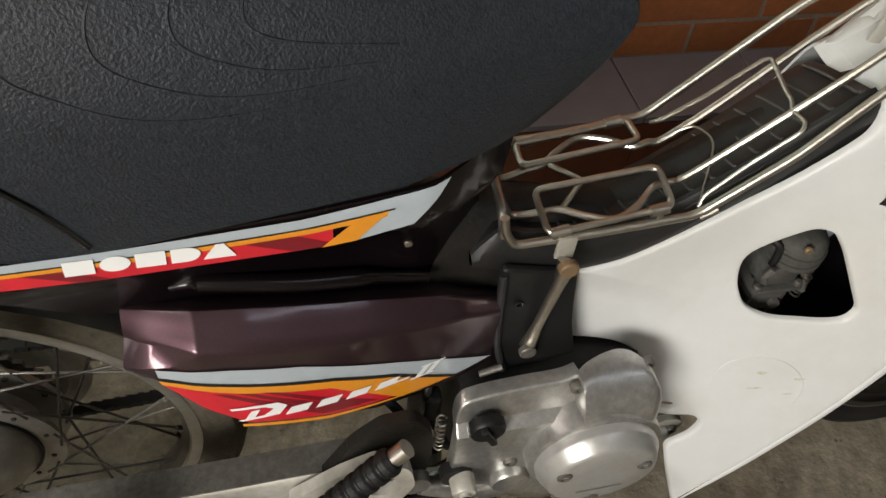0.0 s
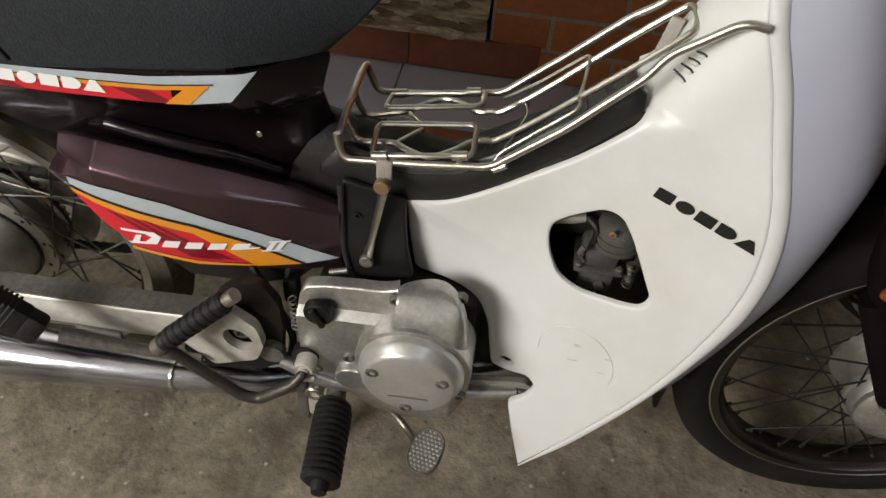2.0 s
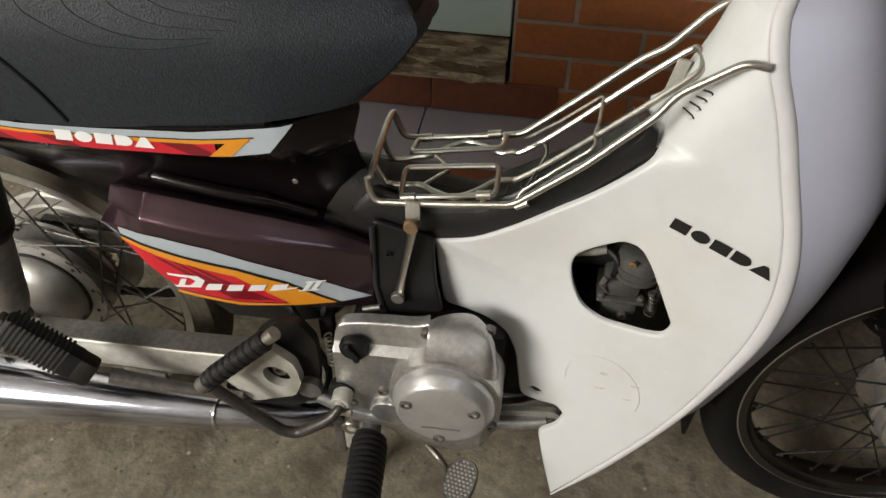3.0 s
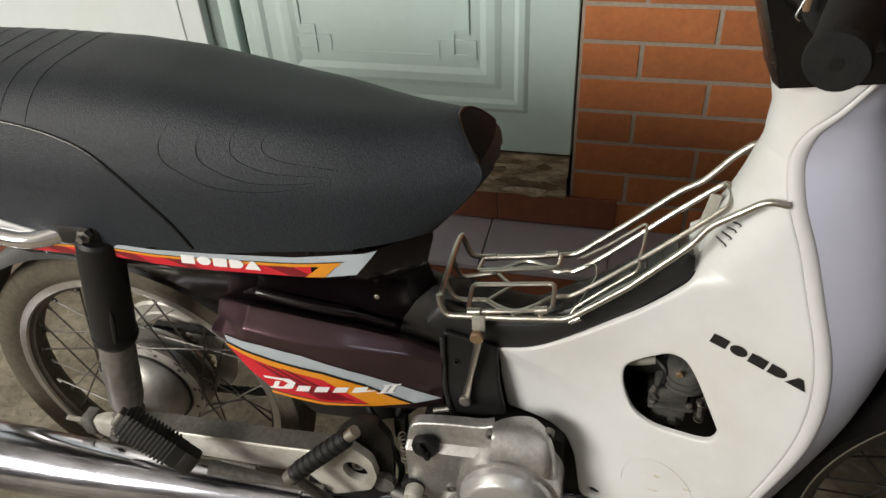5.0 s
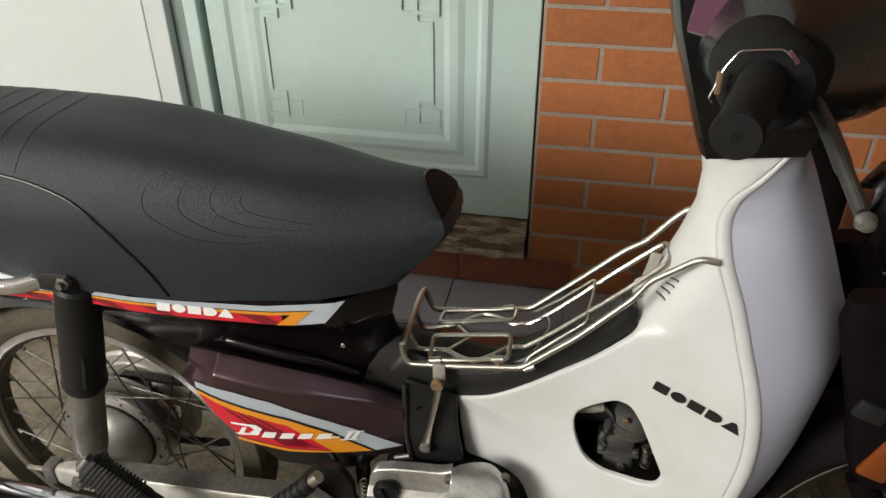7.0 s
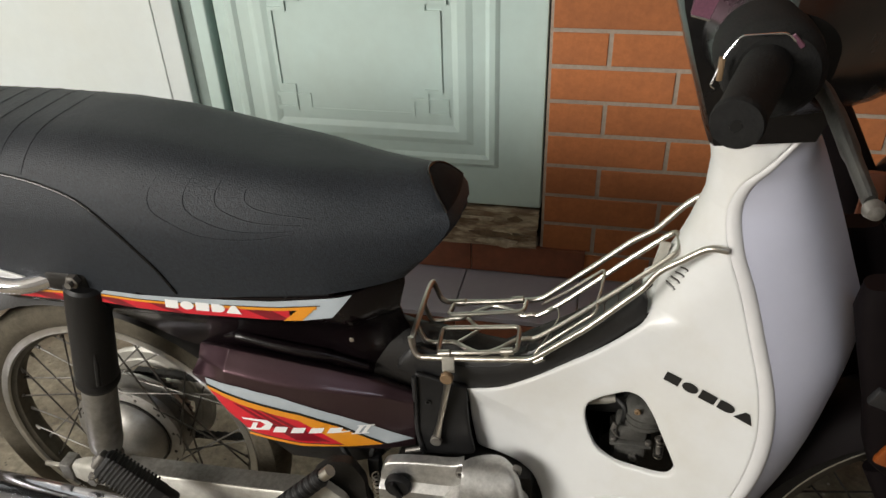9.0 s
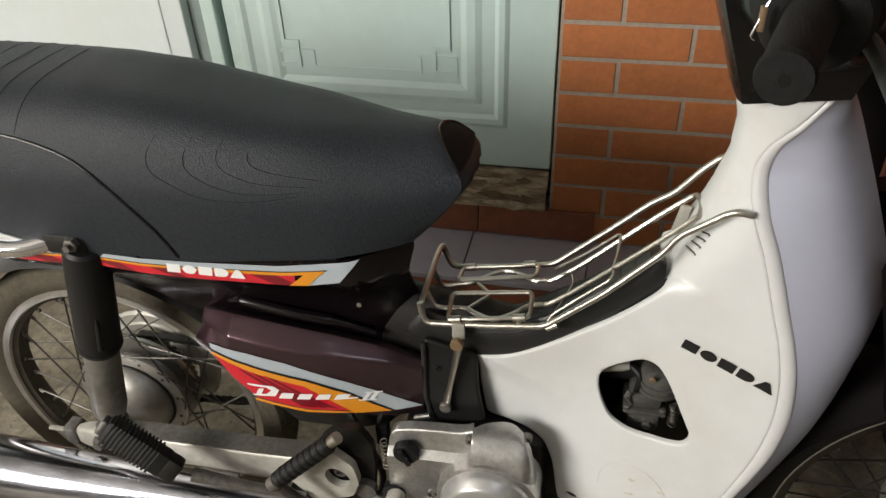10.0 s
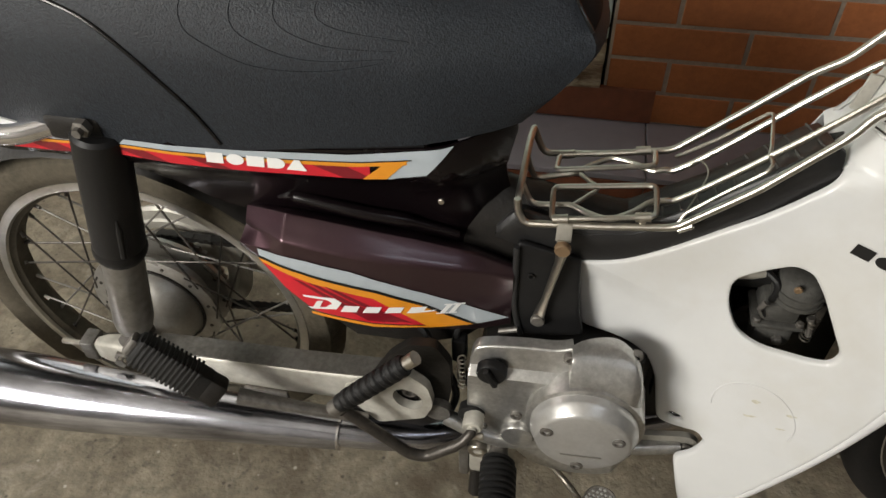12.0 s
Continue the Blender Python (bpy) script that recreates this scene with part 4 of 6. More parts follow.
sticker("stripe_amber", band(mixf(up_low, up_top, 0.50), mixf(up_low, up_top, 0.67), -0.3, 0.405), tail_depth, "amber", body, 0.0014, "amber stripe film")
sticker("stripe_amber", [(0.362, 0.6222), (0.385, 0.6238), (0.407, mixf(up_low, up_top, 0.68)(0.407)), (0.385, mixf(up_low, up_top, 0.62)(0.385))], tail_depth, "amber", body, 0.0018, "amber stripe film")
sticker("stripe_red", band(up_low, mixf(up_low, up_top, 0.5), -0.3, 0.37), tail_depth, "red", body, 0.0012, "red stripe film")
for x0, w in ((0.12, 0.05), (0.19, 0.035), (0.315, 0.055), (0.02, 0.06), (-0.1, 0.06)):
    sticker("stripe_deep_red", [(x0, mixf(up_low, up_top, 0.5)(x0)), (x0 + 0.03, up_low(x0 + 0.03)), (x0 + 0.03 + w * 0.5, up_low(x0 + 0.03 + w * 0.5)), (x0 + w * 0.6, mixf(up_low, up_top, 0.5)(x0 + w * 0.6))], tail_depth, "deep_red", body, 0.0015, "dark red streak film")


def emblem(start, end, height, depth, mat, parent, lift, slant=0.25, label=""):
    """Five plain blocks in a row, standing for a maker's mark that is not lettered."""
    (xa, za), (xb, zb) = start, end
    d = Vector((xb - xa, zb - za))
    u = d.normalized()
    v = Vector((-u.y, u.x))
    w = d.length / 5
    for i in range(5):
        o = Vector((xa, za)) + d * (i / 5)
        sl = lambda s, t: o + u * (s * w + slant * height * t) + v * (t * height)
        shapes = [
            [(0.03, 0), (0.88, 0), (0.88, 1), (0.03, 1)],
            [(0.46 + 0.44 * math.cos(q), 0.5 + 0.52 * math.sin(q)) for q in (2 * math.pi * k / 18 for k in range(18))],
            [(0.03, 0), (0.90, 0), (0.90, 1), (0.03, 1)],
            [(0.05, 0), (0.5, 0)] + [(0.5 + 0.42 * math.cos(q), 0.5 + 0.5 * math.sin(q)) for q in (math.pi * (k / 10 - 0.5) for k in range(1, 10))] + [(0.5, 1), (0.05, 1)],
            [(-0.02, 0), (1.0, 0), (0.62, 1), (0.38, 1)],
        ]
        out = [tuple(sl(*q)) for q in shapes[i]]
        part("emblem_block", panel(out, lambda x, z: depth(x, z) - lift, step=0.006, thick=0.0), mat, parent, label)


emblem((0.2125, 0.6335), (0.310, 0.6285), 0.0125, tail_depth, "film_white", body, 0.0022, 0.05)


# side cover: raised plum box with two creases and a stripe set --------------------------
def table(xs, ys):
    return lambda x: float(np.interp(x, xs, ys))


face_y = lambda x: -0.113 + 0.045 * max(0.0, (x - 0.29) / 0.22) ** 1.9 + 0.15 * max(0.0, 0.266 - max(x, 0.236)) + (0.3 * (0.230 - x) if x < 0.230 else 0.0)
crease_low = table([0.217, 0.235, 0.270, 0.294, 0.34, 0.408, 0.475, 0.524], [0.5285, 0.5315, 0.536, 0.532, 0.5225, 0.510, 0.494, 0.470])
crease_top = table([0.217, 0.235, 0.268, 0.30, 0.34, 0.40, 0.46, 0.524], [0.541, 0.5455, 0.5515, 0.5485, 0.541, 0.527, 0.508, 0.477])
crease_y = table([0.217, 0.236, 0.268, 0.30, 0.34, 0.38, 0.42, 0.47, 0.524], [-0.072, -0.079, -0.089, -0.0892, -0.0868, -0.082, -0.0758, -0.067, -0.057])
bottom_z = table([0.217, 0.235, 0.262, 0.288, 0.34, 0.40, 0.47, 0.51, 0.524], [0.512, 0.502, 0.470, 0.429, 0.4155, 0.4075, 0.397, 0.398, 0.41])


def cover_depth(x, z):
    """The lower face, on which the stripes lie."""
    return face_y(x)


def cover_section(x, side):
    y0, y1, a, b, zb = face_y(x), crease_y(x), crease_low(x), crease_top(x), bottom_z(x)
    yc = y0 + 0.42 * max(0.0, 0.2695 - x)              # the rear facet turns inwards above the stripes
    y1 = max(y1, yc + 0.006)
    zs = a - 0.003 if x >= 0.27 else 0.5195 + (a - 0.003 - 0.5195) * max(0.0, (x - 0.24) / 0.03) ** 2
    row = [(y0 + 0.014, zb - 0.0005), (y0 + 0.004, zb), (y0 + 0.0012, zb + 0.0012), (y0, zb + 0.004)]
    row += [(y0, zb + 0.004 + (zs - zb - 0.004) * t) for t in (0.5, 1.0)] + [(yc, a - 0.0025)]
    row += [(yc + 0.0006, a), (yc + (y1 - yc) * 0.1, a + (b - a) * 0.12)]
    row += [(yc + (y1 - yc) * t, a + (b - a) * t) for t in (0.35, 0.65, 0.92)]
    row += [(y1 + 0.002, b + 0.0008), (y1 + 0.006, b), (y1 + 0.02, b - 0.009), (min(-0.03, y1 + 0.036), b - 0.02)]
    return [(x, side * -y if side > 0 else y, z) for y, z in row]


COVER_X = [0.217, 0.2175, 0.219, 0.222, 0.228, 0.234, 0.24, 0.248, 0.256, 0.262, 0.267, 0.2685, 0.270, 0.2715, 0.275] + list(np.linspace(0.284, 0.5085, 28))
cover = part("side_cover", loft([cover_section(x, -1) for x in COVER_X], closed_ring=False), "plum", bike, "raised dark plum side cover with a red and amber stripe")
part("end_face", loft([[(0.2172 + 0.6 * d, y + d, z) for x, y, z in cover_section(0.2172, -1)] for d in (0.0, 0.004, 0.016)], closed_ring=False), "plum", cover)
part("side_cover", loft([cover_section(x, 1) for x in COVER_X], closed_ring=False), "plum", bike)
sticker("stripe_grey", [(0.2385, 0.5185), (0.29, 0.5125), (0.339, 0.5015), (0.415, 0.469), (0.45, 0.451), (0.507, 0.414), (0.472, 0.4105), (0.415, 0.4515), (0.365, 0.4735), (0.30, 0.490), (0.2385, 0.508)], cover_depth, "film_grey", cover, 0.0012, "pale grey stripe film")
sticker("stripe_black", [(0.2375, 0.509), (0.30, 0.491), (0.365, 0.4745), (0.415, 0.4525), (0.4735, 0.4105), (0.468, 0.4105), (0.412, 0.449), (0.363, 0.4705), (0.30, 0.487), (0.2375, 0.505)], cover_depth, "film_black", cover, 0.0018)
sticker("stripe_amber", [(0.2375, 0.505), (0.30, 0.487), (0.363, 0.4705), (0.412, 0.449), (0.468, 0.4105), (0.42, 0.4105), (0.39, 0.436), (0.36, 0.4605), (0.29, 0.4795), (0.2395, 0.499)], cover_depth, "amber", cover, 0.0014, "amber stripe film")
sticker("stripe_red", [(0.2395, 0.499), (0.29, 0.4795), (0.36, 0.4605), (0.39, 0.436), (0.425, 0.4145), (0.358, 0.4185), (0.292, 0.433), (0.262, 0.466)], cover_depth, "red", cover, 0.0012, "red stripe film")
sticker("stripe_amber", [(0.288, 0.432), (0.358, 0.4175), (0.43, 0.413), (0.468, 0.4105), (0.358, 0.4125), (0.288, 0.4275)], cover_depth, "amber", cover, 0.0016, "amber stripe film")
for k in range(3):
    o = 0.018 * k
    sticker("stripe_deep_red", [(0.272 + o, 0.483 - 0.2 * o), (0.284 + o, 0.479 - 0.2 * o), (0.372 + 0.8 * o, 0.421 - 0.05 * o), (0.352 + 0.8 * o, 0.423)], cover_depth, "deep_red", cover, 0.0015, "dark red streak film")
# plain white strokes where the model mark sits
strokes = [[(0.281, 0.459), (0.318, 0.4585), (0.325, 0.452), (0.318, 0.440), (0.289, 0.437), (0.285, 0.4395), (0.306, 0.4425), (0.314, 0.450), (0.308, 0.4545), (0.283, 0.4555)],
           [(0.297, 0.4515), (0.304, 0.4525), (0.298, 0.4395), (0.290, 0.4385)]]
for i in range(4):
    x0 = 0.322 + 0.0245 * i
    strokes.append([(x0, 0.4365 + 0.0004 * i), (x0 + 0.018, 0.4375 + 0.0004 * i), (x0 + 0.023, 0.448), (x0 + 0.006, 0.4475)])
strokes.append([(0.40, 0.4375), (0.425, 0.4395), (0.428, 0.442), (0.402, 0.4405)])
strokes += [[(0.431 + d, 0.4355), (0.437 + d, 0.4355), (0.446 + d, 0.4495), (0.440 + d, 0.4495)] for d in (0.0, 0.0095)]
strokes += [[(0.4275, 0.4345), (0.450, 0.4345), (0.4505, 0.4365), (0.428, 0.4365)], [(0.4365, 0.4485), (0.459, 0.4485), (0.4595, 0.4505), (0.437, 0.4505)]]
for s in strokes:
    sticker("emblem_stroke", s, cover_depth, "film_white", cover, 0.0024)

# dark frame and air box filling the middle behind the covers
part("frame_spine", loft([[(x, w * math.cos(q), z + h * math.sin(q)) for q in (2 * math.pi * s / 16 for s in range(16))] for x, z, w, h in ((0.12, 0.62, 0.05, 0.04), (0.25, 0.56, 0.05, 0.06), (0.38, 0.5, 0.045, 0.09), (0.5, 0.48, 0.04, 0.08), (0.62, 0.5, 0.035, 0.04), (0.8, 0.62, 0.03, 0.04), (0.88, 0.78, 0.03, 0.05))]), "grime", bike, "black pressed-steel frame")
part("battery_box", box((0.16, 0.10, 0.13), (0.36, 0.0, 0.45), 0.012), "black", bike)
part("lower_cover", panel([(0.285, 0.43), (0.287, 0.372), (0.32, 0.342), (0.404, 0.345), (0.455, 0.366), (0.475, 0.39), (0.49, 0.43)], lambda x, z: -0.07, step=0.0), "grime", bike, "dark plate below the side cover")
part("mudguard", loft([[(0.305 * math.cos(a), 0.05 * s / 5, AXLE_Z + 0.305 * math.sin(a) - 0.018 * (s / 5) ** 4) for s in range(-5, 6)] for a in (radians(34 + 126 * i / 16) for i in range(17))], closed_ring=False), "grime", bike, "dark rear mudguard")

# grab rail and tail at the rear of the seat
grab = part("grab_rail", tube(filleted([(0.06, -0.105, 0.655), (0.02, -0.125, 0.648), (-0.12, -0.135, 0.672), (-0.40, -0.12, 0.75), (-0.42, 0.12, 0.75), (-0.12, 0.135, 0.672), (0.02, 0.125, 0.648), (0.06, 0.105, 0.655)], 0.04), 0.0115, 14), "chrome", bike, "chrome grab rail around the rear of the seat")
part("rail_foot", box((0.03, 0.012, 0.04), (0.062, -0.107, 0.652), 0.003), "grime", grab)
part("tail_cover", panel([(-0.30, 0.72), (-0.15, 0.70), (-0.02, 0.672), (0.03, 0.66), (0.0, 0.655), (-0.15, 0.668), (-0.30, 0.69)], lambda x, z: -0.119 - 0.0 * x, step=0.02), "white", bike, "white tail cover under the seat")

# leg shield ----------------------------------------------------------
def wing(x, z):
    """Depth of the white shield's right face: flaring out forwards and downwards."""
    a = -0.067 - 0.37 * (x - 0.78) + 0.197 * (z - 0.54)
    k = 0.012
    y = -k * math.log(math.exp(-a / k) + math.exp(0.050 / k))
    below = max(0.0, 0.50 - 0.42 * (x - 0.58) - z)  # soft crease running down from the upper rear corner
    return y + min(0.010, 0.34 * below) * max(0.0, 1 - max(0.0, x - 0.58) / 0.15) ** 1.3


def neck_rear(z):
    return float(np.interp(z, [0.50, 0.60, 0.654, 0.686, 0.738, 0.788, 0.827, 0.851, 0.89], [0.56, 0.70, 0.795, 0.804, 0.821, 0.835, 0.8355, 0.829, 0.818]))


def shield_depth(x, z):
    y = wing(x, z)
    if z > 0.60:
        k = step_up(z, 0.59, 0.75)
        d = max(0.0, x - neck_rear(z))
        r = 0.05
        if d < r:
            full = math.sqrt(max(0.0, 1 - (1 - d / r) ** 2))
            y *= (1 - k) + k * full
    return y


EDGE = [(0.907, 0.886), (0.886, 0.853), (0.863, 0.821), (0.8545, 0.788), (0.860, 0.752), (0.878, 0.708), (0.895, 0.657), (0.911, 0.607), (0.9185, 0.563), (0.918, 0.515), (0.905, 0.453), (0.868, 0.348), (0.810, 0.232), (0.753, 0.132)]
edge_line = curve_pts([(x, z, 0) for x, z in EDGE], 5)
top_line = curve_pts([(x, z, 0) for x, z in ((0.5765, 0.497), (0.620, 0.506), (0.662, 0.530), (0.700, 0.558), (0.740, 0.590), (0.772, 0.622), (0.789, 0.642), (0.796, 0.664), (0.804, 0.690), (0.821, 0.738), (0.835, 0.788), (0.8355, 0.827), (0.829, 0.851), (0.820, 0.876))], 4)
low_line = filleted([(x, z, 0) for x, z in ((0.753, 0.132), (0.736, 0.185), (0.7235, 0.233), (0.744, 0.256), (0.7515, 0.278), (0.741, 0.2885), (0.717, 0.2815), (0.695, 0.279), (0.688, 0.315), (0.683, 0.341), (0.670, 0.3665), (0.650, 0.378), (0.628, 0.3825), (0.589, 0.386), (0.580, 0.444), (0.5765, 0.497))], 0.010, 4)[1:-1]
outline = [(p.x, p.y) for p in top_line] + [(0.856, 0.876)] + [(p.x, p.y) for p in edge_line] + [(p.x, p.y) for p in low_line]
cut_line = filleted([(x, z, 0) for x, z in ((0.7305, 0.508), (0.752, 0.527), (0.779, 0.5445), (0.7955, 0.5425), (0.810, 0.524), (0.8425, 0.463), (0.836, 0.449), (0.820, 0.4435), (0.773, 0.437), (0.748, 0.447), (0.733, 0.478))], 0.014, 4, closed=True)
hole = [(p.x, p.y) for p in cut_line]
bolt_hole = [(0.714 + 0.008 * math.cos(q), 0.296 + 0.005 * math.sin(q)) for q in (2 * math.pi * k / 12 for k in range(12))]
shield = part("leg_shield", panel(outline, shield_depth, (hole, bolt_hole), step=0.009, curl=0.0035, cuts=(((0.58, 0, 0.50), (0.42, 0, 1)), ((0.58, 0, 0.4985), (0.42, 0, 1)))), "white", bike, "glossy white leg shield with a cut-out and a bold black mark")
far_outline = [(x, z - 0.03 * (1 - step_up(z, 0.60, 0.68))) if z > 0.496 and x < 0.80 else (x, z) for x, z in outline]
part("leg_shield", panel(far_outline, shield_depth, (hole,), step=0.02, mirror=True), "white", bike, "glossy white leg shield")
# rounded lip along the outer edge, then the front panel, bluish shade in its colour, between the two lips
E3 = [(0.886, 0.918, 0.892), (0.822, 0.944, 0.846), (0.77, 0.977, 0.775), (0.705, 1.005, 0.71), (0.655, 1.027, 0.655), (0.605, 1.032, 0.61), (0.55, 1.015, 0.55), (0.48, 0.992, 0.475), (0.425, 0.968, 0.40), (0.345, 0.938, 0.31)]
ridge_x = curve_pts([(a, b, c) for a, b, c in E3], 4)[::-1]
ridge = lambda z: Vector((float(np.interp(z, [p.x for p in ridge_x], [p.y for p in ridge_x])), 0.0, float(np.interp(z, [p.x for p in ridge_x], [p.z for p in ridge_x]))))


def lip_size(z):
    return (1 - 0.70 * step_up(z, 0.76, 0.87)) * (0.5 + 0.5 * step_up(z, 0.34, 0.50)) * (0.3 + 0.7 * step_up(z, 0.13, 0.22))


LIP = [(-0.0015, 0.004), (0.0, 0.0012), (0.0016, -0.0004), (0.0046, -0.0018), (0.0082, -0.0024), (0.0115, -0.0020), (0.0142, -0.0008), (0.0162, 0.0012), (0.0175, 0.005)]
for side in (1, -1):
    secs = []
    for p in edge_line:
        y, k = shield_depth(p.x, p.y), lip_size(p.y)
        secs.append([(p.x + dx * k, side * (y + dy * k), p.y - 0.05 * dx) for dx, dy in LIP])
    part("rolled_lip", loft(secs, closed_ring=False, cap=False), "lip_shaded_white", shield, "rounded white lip, slightly shaded in its colour")
secs = []
for p in [q for q in edge_line if q.y > 0.345]:
    k = lip_size(p.y)
    a, b = Vector((p.x + 0.0150 * k, shield_depth(p.x, p.y) + 0.0012 * k, p.y)), ridge(p.y)
    row = []
    for q in np.linspace(0, 1, 15):
        d = Vector(((b - a).y, -(b - a).x, 0)).normalized()
        bul = 0.022 * math.sin(math.pi * q) * min(1.0, (b - a).length / 0.1)
        row.append(a.lerp(b, q) - d * bul if d.y > 0 else a.lerp(b, q) + d * bul)
    secs.append(row + [Vector((v.x, -v.y, v.z)) for v in reversed(row[:-1])])
part("front_panel", loft(secs, closed_ring=False), "cool_shade_white", shield, "white front panel with its bluish shade in the colour")
# the white neck closes at the back between the two halves
secs = []
for z in np.linspace(0.648, 0.874, 26):
    w = abs(shield_depth(neck_rear(z) + 0.004, z)) - 0.001
    secs.append([(neck_rear(z) + 0.004 - 0.0035 * (1 - q * q), w * q, z) for q in np.linspace(-1, 1, 11)])
part("neck_back", loft(secs, closed_ring=False, cap=False), "white", shield)
emblem((0.8145, 0.5780), (0.9115, 0.5575), 0.0122, shield_depth, "film_black", shield, 0.0012, 0.1)
ring = [(0.787 + 0.0425 * math.cos(radians(a)), 0.347 + 0.0425 * math.sin(radians(a))) for a in range(190, -20, -8)]
part("embossed_ring", tube([(x, shield_depth(x, z) - 0.0002, z) for x, z in ring], 0.0009, 6), "white", shield)
# olive scuff marks inside the embossed ring
for x, z, w, h in ((0.7865, 0.368, 0.0042, 0.0024), (0.7855, 0.3455, 0.0062, 0.0018), (0.8214, 0.3682, 0.0052, 0.0016), (0.8161, 0.3451, 0.0046, 0.0013)):
    sticker("scuff", [(x + w * math.cos(q) * (1 + 0.25 * math.sin(3 * q + 40 * x)), z + 0.35 * w * math.cos(q) + h * math.sin(q) * (1 + 0.3 * math.cos(2 * q + 90 * z))) for q in (2 * math.pi * k / 14 for k in range(14))], shield_depth, "scuff", shield, 0.0007)
# four short louvres behind the rack's upper end
for (x0, z0), (x1, z1) in (((0.8050, 0.6838), (0.8147, 0.6835)), ((0.8092, 0.6912), (0.8185, 0.6925)), ((0.8133, 0.6983), (0.8221, 0.7008)), ((0.8178, 0.7060), (0.8254, 0.7084))):
    at = lambda t, o=0.0: (x0 + (x1 - x0) * t + 0.35 * o, z0 + (z1 - z0) * t + o)
    skin = lambda t, o, out: (at(t, o)[0], shield_depth(*at(t, o)) + out, at(t, o)[1])
    louvre = part("louvre", tube([skin(t, 0.0, 0.0008) for t in (0.0, 0.3, 0.7, 0.92, 1.0)], [0.0006, 0.0014, 0.0020, 0.0020, 0.0010], 12), "white", shield)
    # Dark bead drawn along the scoop as its shaded edge.
    part("slot", tube([skin(t, o, -0.0003) for t, o in ((0.05, 0.0026), (0.45, 0.0031), (0.8, 0.0028), (1.05, 0.0012))], 0.0009, 6), "worn_steel", louvre)

# footwell cover with ribs, between the shields; it rises again behind the rack
def well(x):
    """Height of the cover's shoulder along its length."""
    return float(np.interp(x, [0.484, 0.494, 0.507, 0.53, 0.575, 0.625, 0.66, 0.70, 0.735, 0.765, 0.785], [0.524, 0.539, 0.553, 0.547, 0.540, 0.549, 0.569, 0.600, 0.630, 0.658, 0.680]))


def well_foot(x):
    """Height of the cover's lower edge."""
    return float(np.interp(x, [0.484, 0.52, 0.575, 0.61, 0.655, 0.70, 0.75, 0.785, 0.80], [0.515, 0.504, 0.490, 0.495, 0.514, 0.546, 0.586, 0.622, 0.645]))


secs = []
for x in np.linspace(0.484, 0.789, 46):
    a, z0, z1 = 0.0455 + 0.001 * step_up(x, 0.50, 0.56), well_foot(x), well(x)
    z1 = z0 + (z1 - z0) * (0.55 + 0.45 * math.sqrt(max(0.0, 1 - max(0.0, (x - 0.762) / 0.028) ** 2)))
    near_row = [(-a, z0), (-a - 0.001, z0 + 0.55 * (z1 - z0)), (-a + 0.001, z1 - 0.006), (-a + 0.005, z1), (-a + 0.009, z1 + 0.0005), (-a + 0.012, z1 - 0.003)]
    far_row = [(-0.018, z1 - 0.008), (0.0, z1 - 0.013), (0.018, z1 - 0.019), (0.030, z1 - 0.024), (0.040, z1 - 0.032), (a, z0 - 0.004)]
    secs.append([(x, y, z) for y, z in near_row + far_row])
foot = part("footwell_cover", loft(secs), "well_plastic", bike, "dark grey ribbed plastic footwell cover")
for x in np.linspace(0.562, 0.772, 15):
    z = well(x)
    part("rib", tube([(x, -0.0365, z - 0.0005), (x, -0.033, z - 0.003), (x, -0.018, z - 0.0075), (x, 0.0, z - 0.0125), (x, 0.018, z - 0.0185), (x, 0.030, z - 0.0235)], 0.0013, 6), "rib_lit", foot)
part("groove_edge", tube([(x, -0.0455, well(x) - 0.0075) for x in np.linspace(0.51, 0.75, 30)], 0.0011, 6), "black", foot)
# black centre cover beside the engine, with the rack's stay
CENTRE = [(0.509, 0.521), (0.545, 0.512), (0.578, 0.505), (0.580, 0.47), (0.583, 0.44), (0.592, 0.400), (0.56, 0.393), (0.521, 0.390), (0.511, 0.43), (0.508, 0.48)]
cen = part("centre_cover", panel(filleted_line := [(p.x, p.y) for p in filleted([(x, z, 0) for x, z in CENTRE], 0.006, 3, closed=True)], lambda x, z: -0.056 - 0.02 * max(0.0, 0.5 - z) / 0.13, step=0.012, curl=0.003), "black", bike, "black plastic centre cover beside the engine")
part("centre_cover", panel(filleted_line, lambda x, z: -0.056 - 0.02 * max(0.0, 0.5 - z) / 0.13, step=0.03, mirror=True), "black", bike)
part("cover_seam", tube(curve_pts([(0.509, -0.058, 0.516), (0.510, -0.062, 0.48), (0.512, -0.068, 0.43), (0.521, -0.074, 0.392)], 5), 0.0035, 10), "grey_plastic", cen)
part("screw_hole", lathe([(0.004, 0.0), (0.004, -0.0012), (0.0025, -0.0014), (0.0022, 0.0), (0.0003, 0.0)], (0.527, -0.0615, 0.477), "y", 12), "film_black", cen)

# carburettor and cylinder behind the cut-out
carb = part("carburettor", box((0.040, 0.044, 0.028), (0.792, -0.034, 0.460), 0.007), "carb", bike, "grimy cast carburettor with a float bowl")
part("float_bowl", box((0.044, 0.044, 0.036), (0.792, -0.035, 0.424), 0.010), "carb", carb)
part("bowl_flange", box((0.053, 0.051, 0.006), (0.792, -0.035, 0.4445), 0.002), "carb", carb)
part("drain_plug", lathe([(0.006, 0.0), (0.006, -0.005), (0.0035, -0.006), (0.0005, -0.006)], (0.797, -0.057, 0.424), "y", 6), "dirty_steel", carb, smooth=False)
